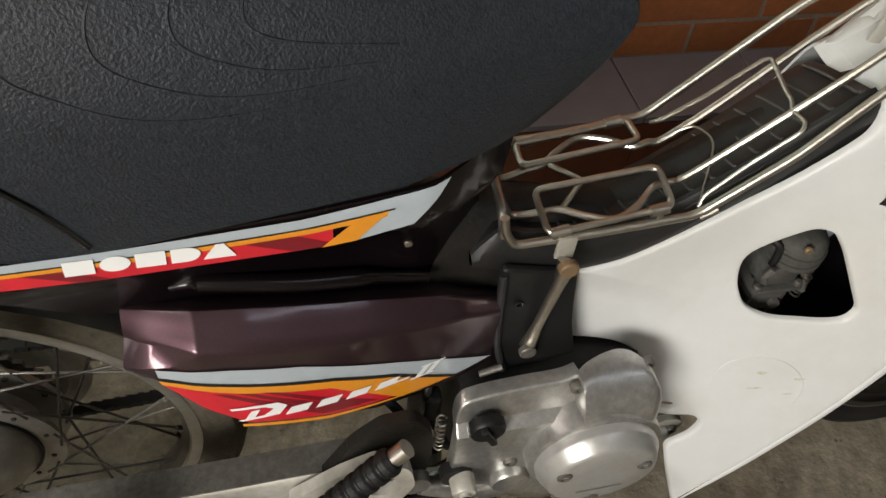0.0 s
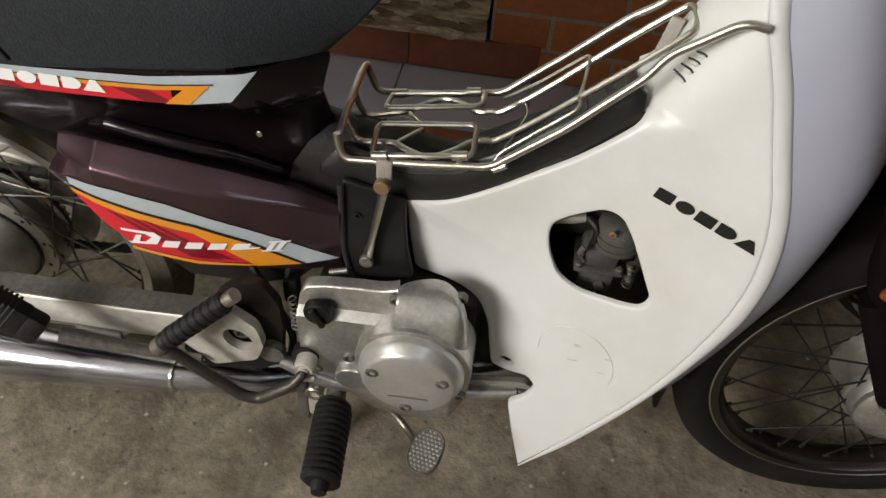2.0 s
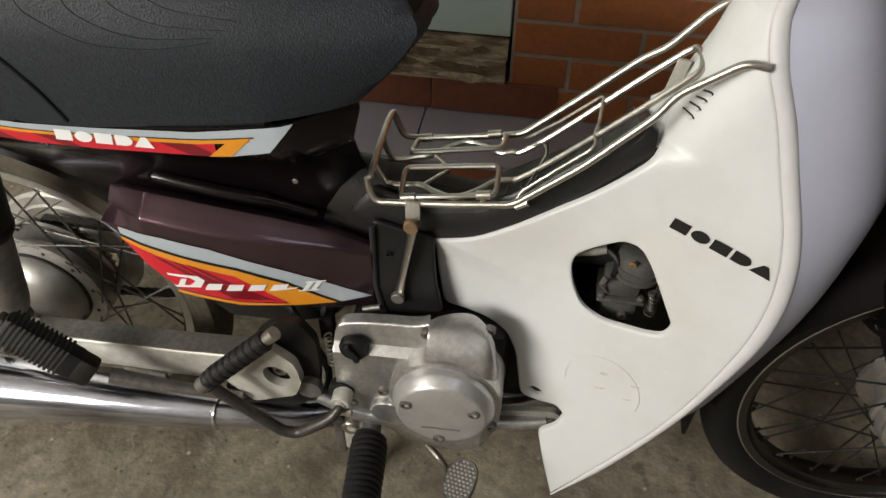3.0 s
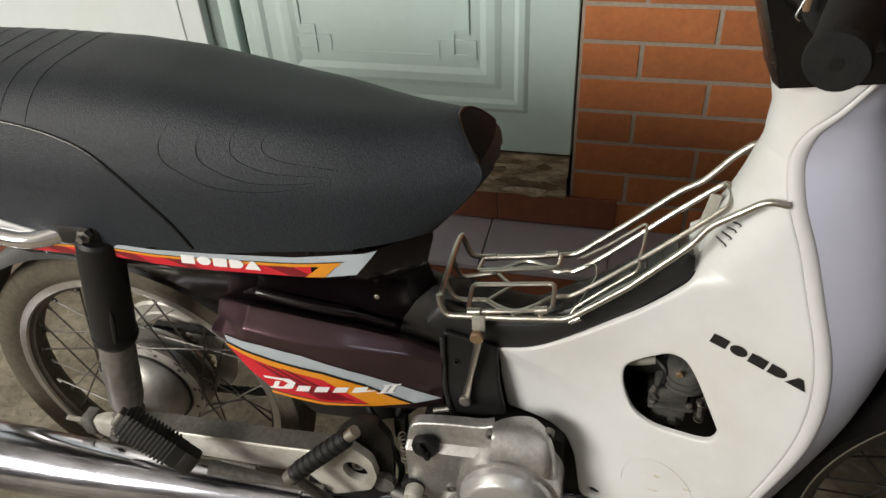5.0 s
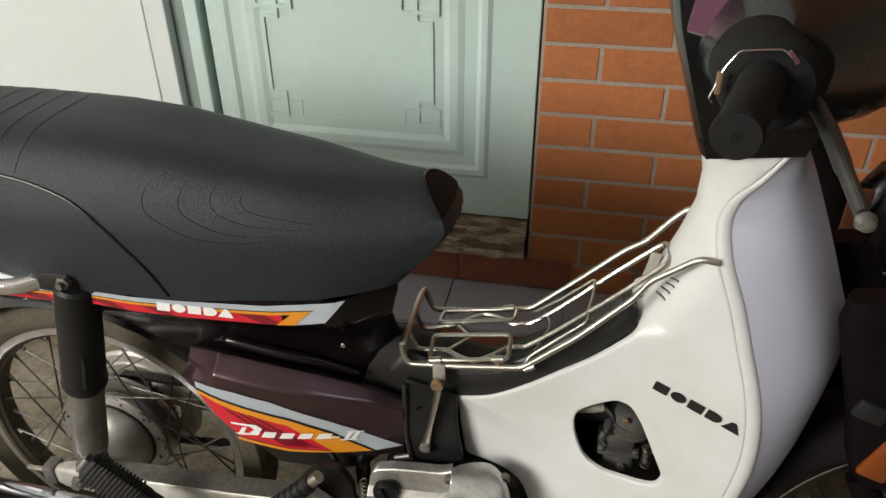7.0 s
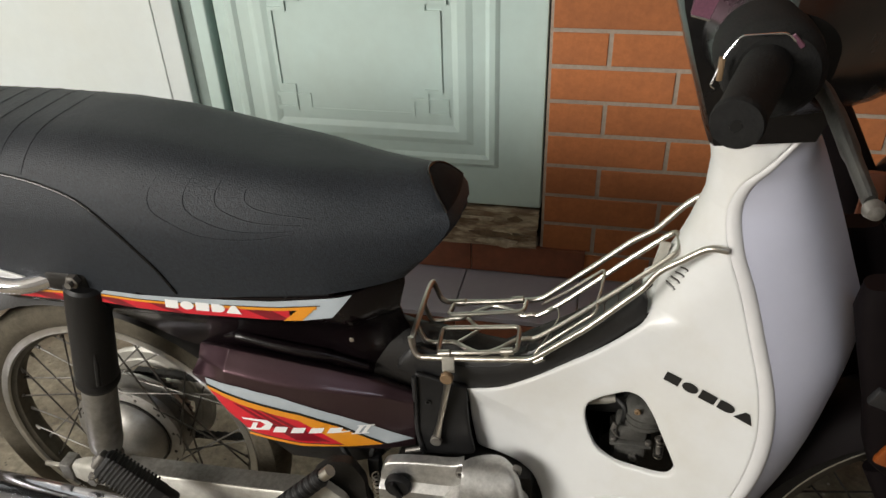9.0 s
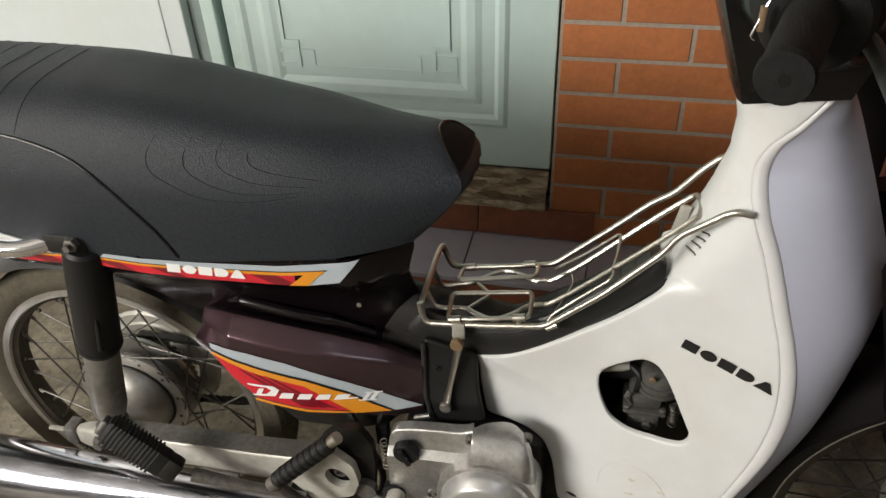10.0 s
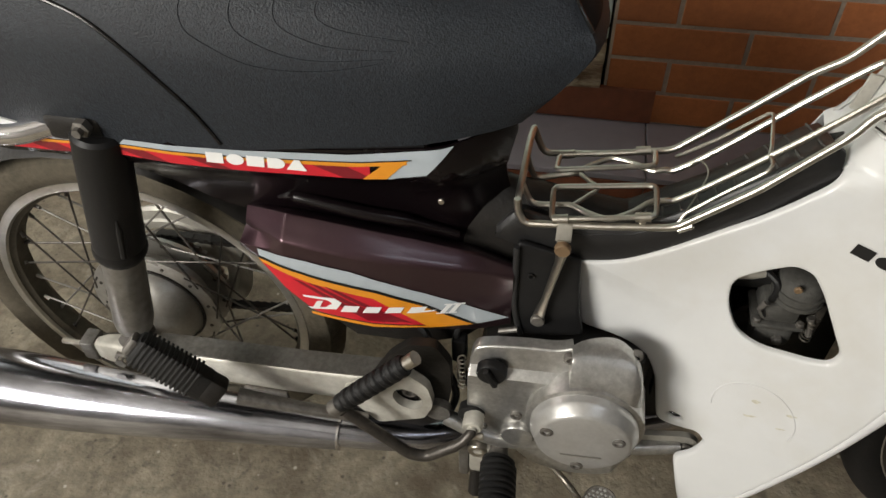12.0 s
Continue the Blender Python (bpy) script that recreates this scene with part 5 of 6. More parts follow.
for x in (0.770, 0.814):
    part("flange_screw", lathe([(0.0042, 0.0), (0.0042, 0.004), (0.003, 0.005), (0.0005, 0.005)], (x, -0.056, 0.4475), "z", 12), "dirty_steel", carb)
part("choke_lever", tube([(0.774, -0.057, 0.456), (0.766, -0.060, 0.470), (0.770, -0.061, 0.482)], [0.003, 0.0025, 0.0035], 8, squash=0.5), "dirty_steel", carb)
part("carburettor_cap", lathe([(0.0005, 0.030), (0.012, 0.030), (0.02, 0.027), (0.0245, 0.021), (0.0255, 0.012), (0.0275, 0.0115), (0.0275, 0.0065), (0.0255, 0.006), (0.0255, 0.0015), (0.0275, 0.001), (0.0275, -0.004), (0.022, -0.007)], (0.806, -0.036, 0.478), "z", 32), "carb", bike, "grey carburettor cap with two rings")
part("cap_screw", lathe([(0.0042, 0.0), (0.0042, -0.002), (0.0034, -0.003), (0.0012, -0.003), (0.001, -0.0015), (0.0003, -0.0015)], (0.7945, -0.0598, 0.506), "y", 14), "amber_dull", bike, "small brass screw")
part("fuel_stub", tube([(0.728, -0.034, 0.489), (0.757, -0.034, 0.497), (0.768, -0.034, 0.499)], [0.0055, 0.0068, 0.005], 12), "silver_paint", bike, "pale metal pipe stub")
part("inlet_pipe", tube(curve_pts([(0.785, -0.025, 0.42), (0.775, -0.02, 0.40), (0.77, -0.02, 0.37)]), 0.019, 16), "worn_steel", bike)
part("air_hose", tube(curve_pts([(0.80, -0.005, 0.485), (0.765, -0.005, 0.475), (0.71, 0.0, 0.47)]), 0.021, 16), "rubber", bike)
part("idle_screw", tube([(0.826, -0.046, 0.452), (0.829, -0.052, 0.430)], [0.0045, 0.004], 10), "dirty_steel", bike)
part("idle_spring", tube([(0.829 + 0.0055 * math.cos(q), -0.047 + 0.0055 * math.sin(q), 0.452 - 0.0009 * q) for q in np.linspace(0, 38, 150)], 0.001, 6), "steel", bike)
part("linkage", box((0.008, 0.005, 0.034), (0.8335, -0.044, 0.455), 0.0015), "worn_steel", bike)
part("fuel_hose", tube(curve_pts([(0.77, -0.034, 0.499), (0.781, -0.045, 0.492), (0.778, -0.046, 0.46), (0.772, -0.03, 0.42), (0.76, -0.02, 0.36)]), 0.004, 8), "rubber", bike)
for i in range(9):
    part("cylinder_fin", box((0.006, 0.105, 0.105), (0.69 + 0.014 * i, 0, 0.33 + 0.003 * i), 0.002), "grime", bike, smooth=False)
part("cylinder_barrel", lathe([(0.035, 0.0), (0.035, 0.13)], (0.68, 0, 0.335), "x", 20), "grime", bike)
# Added dark sheet that stands in for the shade inside the shield.
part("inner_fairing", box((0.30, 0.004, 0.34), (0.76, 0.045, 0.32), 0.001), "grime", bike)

# luggage rack over the footwell -----------------------------------------
def deck(x):
    """Height of the rack's flat part."""
    return 0.546 + 0.19 * (x - 0.512)


def ramp(x):
    """Height of the rack's sloping part."""
    return 0.573 + 0.98 * (x - 0.665)


near = [(0.505, -0.047, 0.5735), (0.5065, -0.049, 0.560), (0.514, -0.053, 0.5465), (0.59, -0.058, 0.5585), (0.661, -0.061, 0.571), (0.723, -0.062, 0.629), (0.781, -0.055, 0.689), (0.795, -0.052, 0.712), (0.815, -0.055, 0.729), (0.836, -0.058, 0.7475), (0.846, -0.060, 0.752), (0.860, -0.062, 0.7505)]
rack = part("luggage_rack", tube(filleted(near, 0.010, 5), 0.0038, 12), "steel", bike, "stainless wire rack over the footwell")
far = [(0.5095, 0.064, 0.584), (0.514, 0.066, 0.570), (0.523, 0.064, 0.5495), (0.59, 0.061, 0.5595), (0.661, 0.060, 0.574), (0.722, 0.063, 0.629), (0.773, 0.063, 0.679), (0.797, 0.060, 0.6975), (0.825, 0.060, 0.734), (0.842, 0.060, 0.7505), (0.868, 0.062, 0.754)]
part("outer_rail", tube(filleted(far, 0.010, 5), 0.0038, 12), "steel", rack)
part("rear_loop", tube(filleted([(0.5075, -0.0435, 0.548), (0.5055, -0.042, 0.566), (0.506, -0.030, 0.5715), (0.508, 0.045, 0.583), (0.510, 0.062, 0.585), (0.513, 0.066, 0.573)], 0.008, 4), 0.0038, 12), "steel", rack, "rear crossbar with a brownish tint")
for side in (-1, 1):
    """Inner wires: a stub from the crossbar, a bow out towards the rail, then up the slope."""
    z_bar = 0.574 if side < 0 else 0.580
    wire = [(0.5075, side * 0.020, z_bar - 0.002), (0.513, side * 0.0205, 0.558), (0.522, side * 0.022, deck(0.522)), (0.545, side * 0.025, deck(0.545)), (0.560, side * 0.027, deck(0.56)), (0.576, side * 0.039, deck(0.576)), (0.598, side * 0.0495, deck(0.598)), (0.620, side * 0.0405, deck(0.62)), (0.638, side * 0.0255, deck(0.638)), (0.652, side * 0.025, deck(0.652) + 0.001), (0.664, side * 0.024, 0.5765), (0.70, side * 0.024, ramp(0.70)), (0.765, side * 0.026, ramp(0.765)), (0.808, side * 0.0235, ramp(0.808)), (0.8165, side * 0.017, 0.7205), (0.8185, 0.0, 0.7225)]
    part("inner_rail", tube(curve_pts(wire, 5), 0.0033, 10), "steel", rack)
part("brace", tube(filleted([(0.560, -0.027, deck(0.56) - 0.001), (0.587, 0.0, deck(0.587) - 0.001), (0.566, 0.026, deck(0.566) - 0.001)], 0.006, 4), 0.0026, 8), "steel", rack)
for side, y1, up in ((-1, -0.0115, 0.0085), (1, 0.0225, 0.004)):  # rectangular rings hinged on the outer rails
    y0 = side * 0.0535
    zz = lambda x, k: deck(x) + 0.005 + up * k
    part("ring", tube(filleted([(0.5415, y0, zz(0.5415, 0)), (0.5395, y1, zz(0.5395, 1)), (0.6415, y1 - 0.004 * (side < 0), zz(0.6415, 1)), (0.6425, y0, zz(0.6425, 0))], 0.008, 4, closed=True), 0.003, 10, closed=True), "steel", rack)
    for x in (0.5505, 0.630):
        clamp = part("clamp", tube([(x - 0.0075, side * 0.0545, zz(x - 0.0075, 0.1)), (x + 0.0075, side * 0.0545, zz(x + 0.0075, 0.1))], 0.0050, 12), "steel", rack)
        part("clamp_foot", box((0.006, 0.004, 0.010), (x, side * 0.058, zz(x, 0) - 0.003), 0.001), "steel", clamp)
flap = [(0.664, 0.050, 0.574), (0.667, 0.043, 0.581), (0.699, 0.0375, ramp(0.699) + 0.004), (0.736, 0.0335, ramp(0.736) + 0.005), (0.740, 0.030, ramp(0.740) + 0.004), (0.7365, -0.006, ramp(0.7365) + 0.001), (0.7345, -0.018, ramp(0.7345) + 0.004), (0.733, -0.024, ramp(0.733) + 0.001), (0.7335, -0.042, ramp(0.7335) + 0.004), (0.730, -0.0475, ramp(0.73) + 0.003), (0.699, -0.047, ramp(0.699) + 0.003), (0.668, -0.0505, ramp(0.668) + 0.005), (0.664, -0.055, 0.573)]
part("spring_flap", tube(filleted(flap, 0.005, 4), 0.0019, 8), "steel", rack, "thin sprung wire bail")
part("loose_wire", tube(curve_pts([(0.672, 0.020, 0.588), (0.684, 0.014, 0.597), (0.6885, -0.006, 0.600), (0.683, -0.022, 0.594), (0.668, -0.048, 0.577)]), 0.001, 6), "steel", rack)
part("rail_tack", tube([(0.664, -0.0615, 0.569), (0.676, -0.0625, 0.578)], 0.0034, 10), "steel", rack)
part("mount_plate", box((0.012, 0.004, 0.036), (0.8010, 0.002, 0.699), 0.001, turn=Euler((0, radians(10), 0)).to_matrix().to_4x4()), "silver_paint", rack, "flat grey strap to the neck")
# stay down to the centre cover
part("stay_plate", box((0.016, 0.004, 0.024), (0.556, -0.0595, 0.546), 0.001), "silver_paint", rack)
stay = part("stay", tube([(0.557, -0.068, 0.537), (0.5545, -0.069, 0.51), (0.545, -0.071, 0.455), (0.5395, -0.0725, 0.423)], [0.009, 0.0055, 0.0048, 0.0078], 12, squash=0.55), "steel", rack, "flattened steel stay with bolts")
hex_bolt("stay_bolt", (0.5565, -0.070, 0.535), 0.0085, stay, 0.007, "amber_dull", socket=False)
hex_bolt("stay_bolt", (0.5395, -0.074, 0.423), 0.008, stay, 0.006, "dirty_steel", socket=False)

# engine ----------------------------------------------------------------
CASE = [(0.468, 0.262), (0.468, 0.32), (0.468, 0.372), (0.473, 0.396), (0.49, 0.404), (0.53, 0.409), (0.566, 0.412), (0.590, 0.420), (0.618, 0.4225), (0.640, 0.421), (0.653, 0.413), (0.661, 0.393), (0.668, 0.345), (0.673, 0.30), (0.674, 0.262), (0.668, 0.222), (0.645, 0.198), (0.60, 0.188), (0.555, 0.198), (0.52, 0.232), (0.49, 0.245)]
case_line = [(p.x, p.y) for p in curve_pts([(x, z, 0) for x, z in CASE], 4, closed=True)]


def case_depth(x, z):
    """Flat lower face, a ledge with the upper face set back, and the clutch side standing proud with a rolled top."""
    ledge = 0.371 + 0.06 * (x - 0.511)
    left = -0.126 + 1.35 * min(0.008, max(0.0, z - ledge)) + 0.30 * max(0.0, z - ledge - 0.008)
    right = -0.095 - 0.045 * math.sqrt(max(0.0, 1 - (max(0.0, z - 0.368) / 0.055) ** 2)) + 45 * max(0.0, x - 0.648) ** 2
    k = step_up(x, 0.5805, 0.5825)
    return left + k * (right - left) if z > 0.32 else -0.126 + 0.9 * max(0.0, x - 0.652)


case = part("engine_cover", panel(case_line, case_depth, step=0.004, thick=0.012, curl=0.0025, cuts=(*(((0.511, 0, z), (-0.06, 0, 1)) for z in (0.3702, 0.371, 0.3716, 0.3784, 0.379, 0.3798)), ((0.5805, 0, 0), (1, 0, 0)), ((0.5825, 0, 0), (1, 0, 0)))), "alu", bike, "cast aluminium engine cover with a round clutch cap")
part("clutch_housing", lathe([(0.0675, 0.03), (0.0675, -0.0185), (0.0670, -0.0203), (0.0655, -0.0212), (0.02, -0.0215)], (0.606, -0.120, 0.325), "y", 64), "alu", case, "round housing under the clutch cap")
part("shaft_boss", lathe([(0.021, 0.02), (0.021, -0.008), (0.019, -0.011), (0.012, -0.012), (0.0005, -0.012)], (0.531, -0.124, 0.268), "y", 28), "alu", case)
# Added black backing in place of the shade in the engine gap.
part("engine_side", box((0.085, 0.010, 0.21), (0.704, -0.036, 0.315), 0.003), "grime", bike, "added dark plate for the shade between engine and shield")
part("crankcase", box((0.20, 0.16, 0.155), (0.575, 0.0, 0.2975), 0.02), "grime", bike, "dark oily crankcase")
part("engine_cover", panel(case_line, lambda x, z: -0.112, step=0.02, thick=0.02, curl=0.011, mirror=True), "alu", bike)
cap = part("clutch_cap", lathe([(0.0610, 0.02), (0.0610, -0.003), (0.0602, -0.0056), (0.0580, -0.0088), (0.0545, -0.0160), (0.0525, -0.0185), (0.0495, -0.0196), (0.03, -0.0203), (0.0008, -0.0205)], (0.606, -0.146, 0.3255), "y", 64), "lit_alu", case, "round aluminium clutch cap with three screws")
for x, z in ((0.5645, 0.3405), (0.6438, 0.3405), (0.604, 0.279)):
    part("screw", lathe([(0.0075, 0.0), (0.0075, -0.0035), (0.006, -0.0045), (0.0042, -0.0045), (0.0036, -0.001), (0.0004, -0.001)], (x, -0.1635, z), "y", 14), "dirty_steel", cap)
part("worn_line", box((0.046, 0.0004, 0.0022), (0.606, -0.1675, 0.303), 0.0, turn=Euler((0, radians(-4), 0)).to_matrix().to_4x4()), "rim", cap)
plug = part("oil_plug", lathe([(0.0175, 0.0), (0.0175, -0.008), (0.0155, -0.011), (0.0004, -0.0115)], (0.4955, -0.119, 0.379), "y", 28), "black", case, "black ribbed oil filler plug")
part("plug_grip", box((0.007, 0.009, 0.029), (0.4955, -0.1325, 0.379), 0.002, turn=Euler((0, radians(-25), 0)).to_matrix().to_4x4()), "black", plug)
for x, z, y in ((0.5275, 0.303, -0.126), (0.580, 0.4075, -0.112), (0.6505, 0.413, -0.100), (0.487, 0.268, -0.124), (0.664, 0.245, -0.118)):
    hex_bolt("cover_bolt", (x, y + 0.004, z), 0.0072, case, 0.0075, "dirty_steel")
part("hose_end", tube([(0.497, -0.078, 0.396), (0.518, -0.078, 0.404)], 0.0035, 10), "dirty_steel", case, "pale rubber sleeve")
part("spring", tube([(0.458 + 0.0045 * math.cos(q), -0.105 + 0.0045 * math.sin(q), 0.372 - 0.0013 * q) for q in np.linspace(0, 44, 180)], 0.0011, 6), "steel", bike)

# bar that carries the foot rests, with the shield's fixing tab
bar = part("footrest_bar", tube(filleted([(0.44, -0.118, 0.262), (0.50, -0.128, 0.243), (0.60, -0.105, 0.222), (0.68, -0.088, 0.212), (0.735, -0.082, 0.222)], 0.03), 0.0125, 14, squash=0.8), "alu", bike, "pale metal foot-rest bar")
part("shield_tab", panel(filleted_tab := [(p.x, p.y) for p in filleted([(0.672, 0.232, 0), (0.742, 0.246, 0), (0.758, 0.232, 0), (0.752, 0.212, 0), (0.672, 0.19, 0)], 0.01, 4, closed=True)], lambda x, z: -0.083, step=0.02, thick=0.008), "silver_paint", bar)
hex_bolt("tab_bolt", (0.741, -0.084, 0.225), 0.0075, bar, 0.005, "dirty_steel")
hex_bolt("bar_bolt", (0.484, -0.133, 0.229), 0.0125, bar, 0.009, "steel")


def ribbed_peg(name, a, b, r0, n, parent, mat="rubber", label="", squash=0.8):
    a, b = Vector(a), Vector(b)
    pts, rr = [], []
    for i in range(n):
        for t, k in ((0.0, 0.86), (0.2, 1.0), (0.65, 1.0), (0.85, 0.86)):
            pts.append(a.lerp(b, (i + t) / n))
            rr.append(r0 * k * (1.0 if i else 0.9))
    pts.append(b)
    rr.append(r0 * 0.8)
    return part(name, tube(pts, rr, 18, squash=squash), mat, parent, label)


peg = ribbed_peg("foot_peg", (0.512, -0.145, 0.224), (0.522, -0.252, 0.228), 0.0255, 13, bike, label="ribbed black rubber foot peg")
part("peg_core", tube([(0.505, -0.105, 0.226), (0.511, -0.15, 0.224)], 0.014, 12), "dirty_steel", peg)
part("peg_end", tube([(0.522, -0.25, 0.228), (0.5235, -0.264, 0.2285)], [0.012, 0.009], 12), "rubber", peg)
part("peg_bracket", box((0.03, 0.03, 0.06), (0.488, -0.125, 0.205), 0.005), "silver_paint", peg)
part("bracket_plate", box((0.014, 0.012, 0.075), (0.466, -0.132, 0.195), 0.004), "dirty_steel", peg)
part("stand_spring_hook", tube(filleted([(0.478, -0.118, 0.215), (0.466, -0.125, 0.18), (0.476, -0.122, 0.15)], 0.01), 0.005, 8), "dirty_steel", bike)
ribbed_peg("foot_peg", (0.512, 0.145, 0.224), (0.522, 0.252, 0.228), 0.0255, 13, bike, label="ribbed black rubber foot peg")

# brake pedal with a knurled pad
pedal = part("brake_pedal", tube(curve_pts([(0.56, -0.11, 0.20), (0.60, -0.135, 0.178), (0.62, -0.165, 0.19), (0.632, -0.185, 0.218)]), 0.0065, 10, squash=0.7), "steel", bike, "steel brake pedal with a knurled oval pad")
tilt = Euler((radians(14), radians(-6), radians(-14))).to_matrix().to_4x4()
ovl = [(0.0200 * math.copysign(abs(math.cos(q)) ** 0.75, math.cos(q)), 0.0275 * math.copysign(abs(math.sin(q)) ** 0.75, math.sin(q))) for q in (2 * math.pi * k / 36 for k in range(36))]
PAD = Matrix.Translation((0.635, -0.194, 0.236)) @ tilt
bm = loft([[PAD @ Vector((x * k, y * k, z)) for x, y in ovl] for k, z in ((0.94, -0.006), (1.0, -0.003), (1.0, 0.002), (0.95, 0.004), (0.90, 0.0025), (0.1, 0.0025))])
pad = part("pad", bm, "dirty_steel", pedal, "worn oval steel pad")
bm = bmesh.new()
for i in range(-4, 5):
    for j in range(-6, 7):
        x, y = (i + 0.5 * (j % 2)) * 0.0052, j * 0.0047
        if (x / 0.0178) ** 2 + (y / 0.0245) ** 2 < 1:
            c = PAD @ Vector((x, y, 0.0052))
            base = [PAD @ Vector((x + dx, y + dy, 0.0024)) for dx, dy in ((0.0024, 0), (0, 0.0022), (-0.0024, 0), (0, -0.0022))]
            top = bm.verts.new(c)
            vs = [bm.verts.new(q) for q in base]
            for k in range(4):
                bm.faces.new((vs[k], vs[(k + 1) % 4], top))
tagged(part("knurling", bm, "lit_alu", pad, smooth=False), kind="stuff")

# kick starter, folded in
kick = part("kick_starter", tube(filleted([(0.478, -0.135, 0.293), (0.480, -0.150, 0.294), (0.468, -0.162, 0.280), (0.425, -0.167, 0.244), (0.405, -0.170, 0.249), (0.330, -0.172, 0.328)], 0.016, 5), [0.0052] * 5 + [0.0062] * 7 + [0.0074] * 14, 14), "worn_steel", bike, "bent steel kick starter arm with a rubber pedal")
ribbed_peg("kick_rubber", (0.326, -0.172, 0.340), (0.405, -0.155, 0.414), 0.0128, 9, kick, squash=1.0)
part("kick_knob", tube([(0.403, -0.1555, 0.412), (0.416, -0.153, 0.425)], [0.008, 0.0085], 14), "steel", kick)
part("kick_joint", tube([(0.318, -0.1735, 0.330), (0.332, -0.171, 0.344)], 0.0105, 14), "dirty_steel", kick)
part("kick_boss", lathe([(0.0125, 0.012), (0.0125, -0.004), (0.0105, -0.007), (0.006, -0.007), (0.0055, -0.010), (0.0005, -0.010)], (0.478, -0.142, 0.294), "y", 24), "silver_paint", kick, "pale worn clamp of the kick starter")
part("pinch_bolt", tube([(0.470, -0.150, 0.278), (0.492, -0.150, 0.282)], 0.0045, 8), "steel", kick)
part("shaft_seal", lathe([(0.0165, 0.01), (0.0165, -0.002), (0.012, -0.004), (0.0005, -0.004)], (0.474, -0.128, 0.292), "y", 24), "rubber", kick)

# swing-arm pivot plate with a hole, and folded rear foot peg
PLATE = [(0.31, 0.30), (0.356, 0.250), (0.418, 0.286), (0.430, 0.318), (0.424, 0.352), (0.395, 0.372), (0.365, 0.35)]
part("pivot_bracket", panel([(p.x, p.y) for p in filleted([(x, z, 0) for x, z in ((0.31, 0.25), (0.375, 0.375), (0.40, 0.402), (0.43, 0.405), (0.447, 0.375), (0.448, 0.33), (0.44, 0.26), (0.40, 0.225), (0.35, 0.225))], 0.008, 4, closed=True)], lambda x, z: -0.120, step=0, thick=0.012), "grime", bike)
plate_line = [(p.x, p.y) for p in filleted([(x, z, 0) for x, z in PLATE], 0.008, 4, closed=True)]
pl_hole = [(0.398 + 0.019 * math.cos(q), 0.318 + 0.0195 * math.sin(q)) for q in (2 * math.pi * k / 20 for k in range(20))]
plate = part("pivot_plate", panel(plate_line, lambda x, z: -0.132 - 0.01 * max(0.0, (x - 0.34) / 0.1), (pl_hole,), step=0.0, thick=0.012), "silver_paint", bike, "cast grey pivot plate with a round hole")
# Black disc added as the shade inside the hole.
part("hole_back", lathe([(0.0188, 0.0), (0.0188, -0.0012), (0.0004, -0.0012)], (0.398, -0.1206, 0.318), "y", 24), "grime", plate)
hex_bolt("pivot_nut", (0.398, -0.1215, 0.318), 0.0092, plate, 0.008, "dirty_steel")
part("lower_lug", lathe([(0.009, -0.006), (0.016, -0.006), (0.016, 0.006), (0.009, 0.006)], (0.432, -0.125, 0.288), "y", 18), "dirty_steel", plate)
part("peg_arm", tube([(0.345, -0.140, 0.265), (0.26, -0.150, 0.282), (0.19, -0.163, 0.307)], [0.010, 0.011, 0.015], 12, squash=0.7), "dirty_steel", plate, "grey arm that carries the rear foot peg")
rpeg = part("rear_foot_peg", box((0.100, 0.030, 0.036), (0, 0, 0), 0.007, turn=None), "rubber", bike, "folded rear foot peg with a ribbed black rubber")
rpeg.matrix_basis = Matrix.Translation((0.125, -0.172, 0.364)) @ Euler((radians(-30), radians(40), 0)).to_matrix().to_4x4()
for i in range(13):
    part("rubber_rib", box((0.0036, 0.0312, 0.0368), (-0.042 + 0.0059 * i, 0, 0), 0.001), "rubber", rpeg, smooth=False)
part("peg_clevis", box((0.030, 0.028, 0.034), (0.053, 0.0, 0.0), 0.006), "grime", rpeg)
part("peg_tip", box((0.010, 0.022, 0.024), (-0.053, 0.0, 0.0), 0.004), "dirty_steel", rpeg)

# clutter between swing arm and engine
part("brake_switch", box((0.018, 0.018, 0.04), (0.452, -0.085, 0.365), 0.004), "black", bike)
part("wiring", tube(curve_pts([(0.455, -0.07, 0.40), (0.448, -0.085, 0.385), (0.452, -0.09, 0.35), (0.47, -0.10, 0.30)]), 0.004, 8), "rubber", bike)
part("breather_hose", tube(curve_pts([(0.40, -0.08, 0.40), (0.43, -0.10, 0.36), (0.45, -0.10, 0.29), (0.43, -0.09, 0.2)]), 0.005, 8), "rubber", bike)
part("centre_stand", tube(filleted([(0.47, -0.05, 0.20), (0.475, -0.065, 0.06), (0.475, -0.085, 0.012)], 0.03), 0.011, 12), "grime", bike, "black centre stand")
part("centre_stand", tube(filleted([(0.47, 0.05, 0.20), (0.475, 0.065, 0.06), (0.475, 0.085, 0.012)], 0.03), 0.011, 12), "grime", bike, "black centre stand")

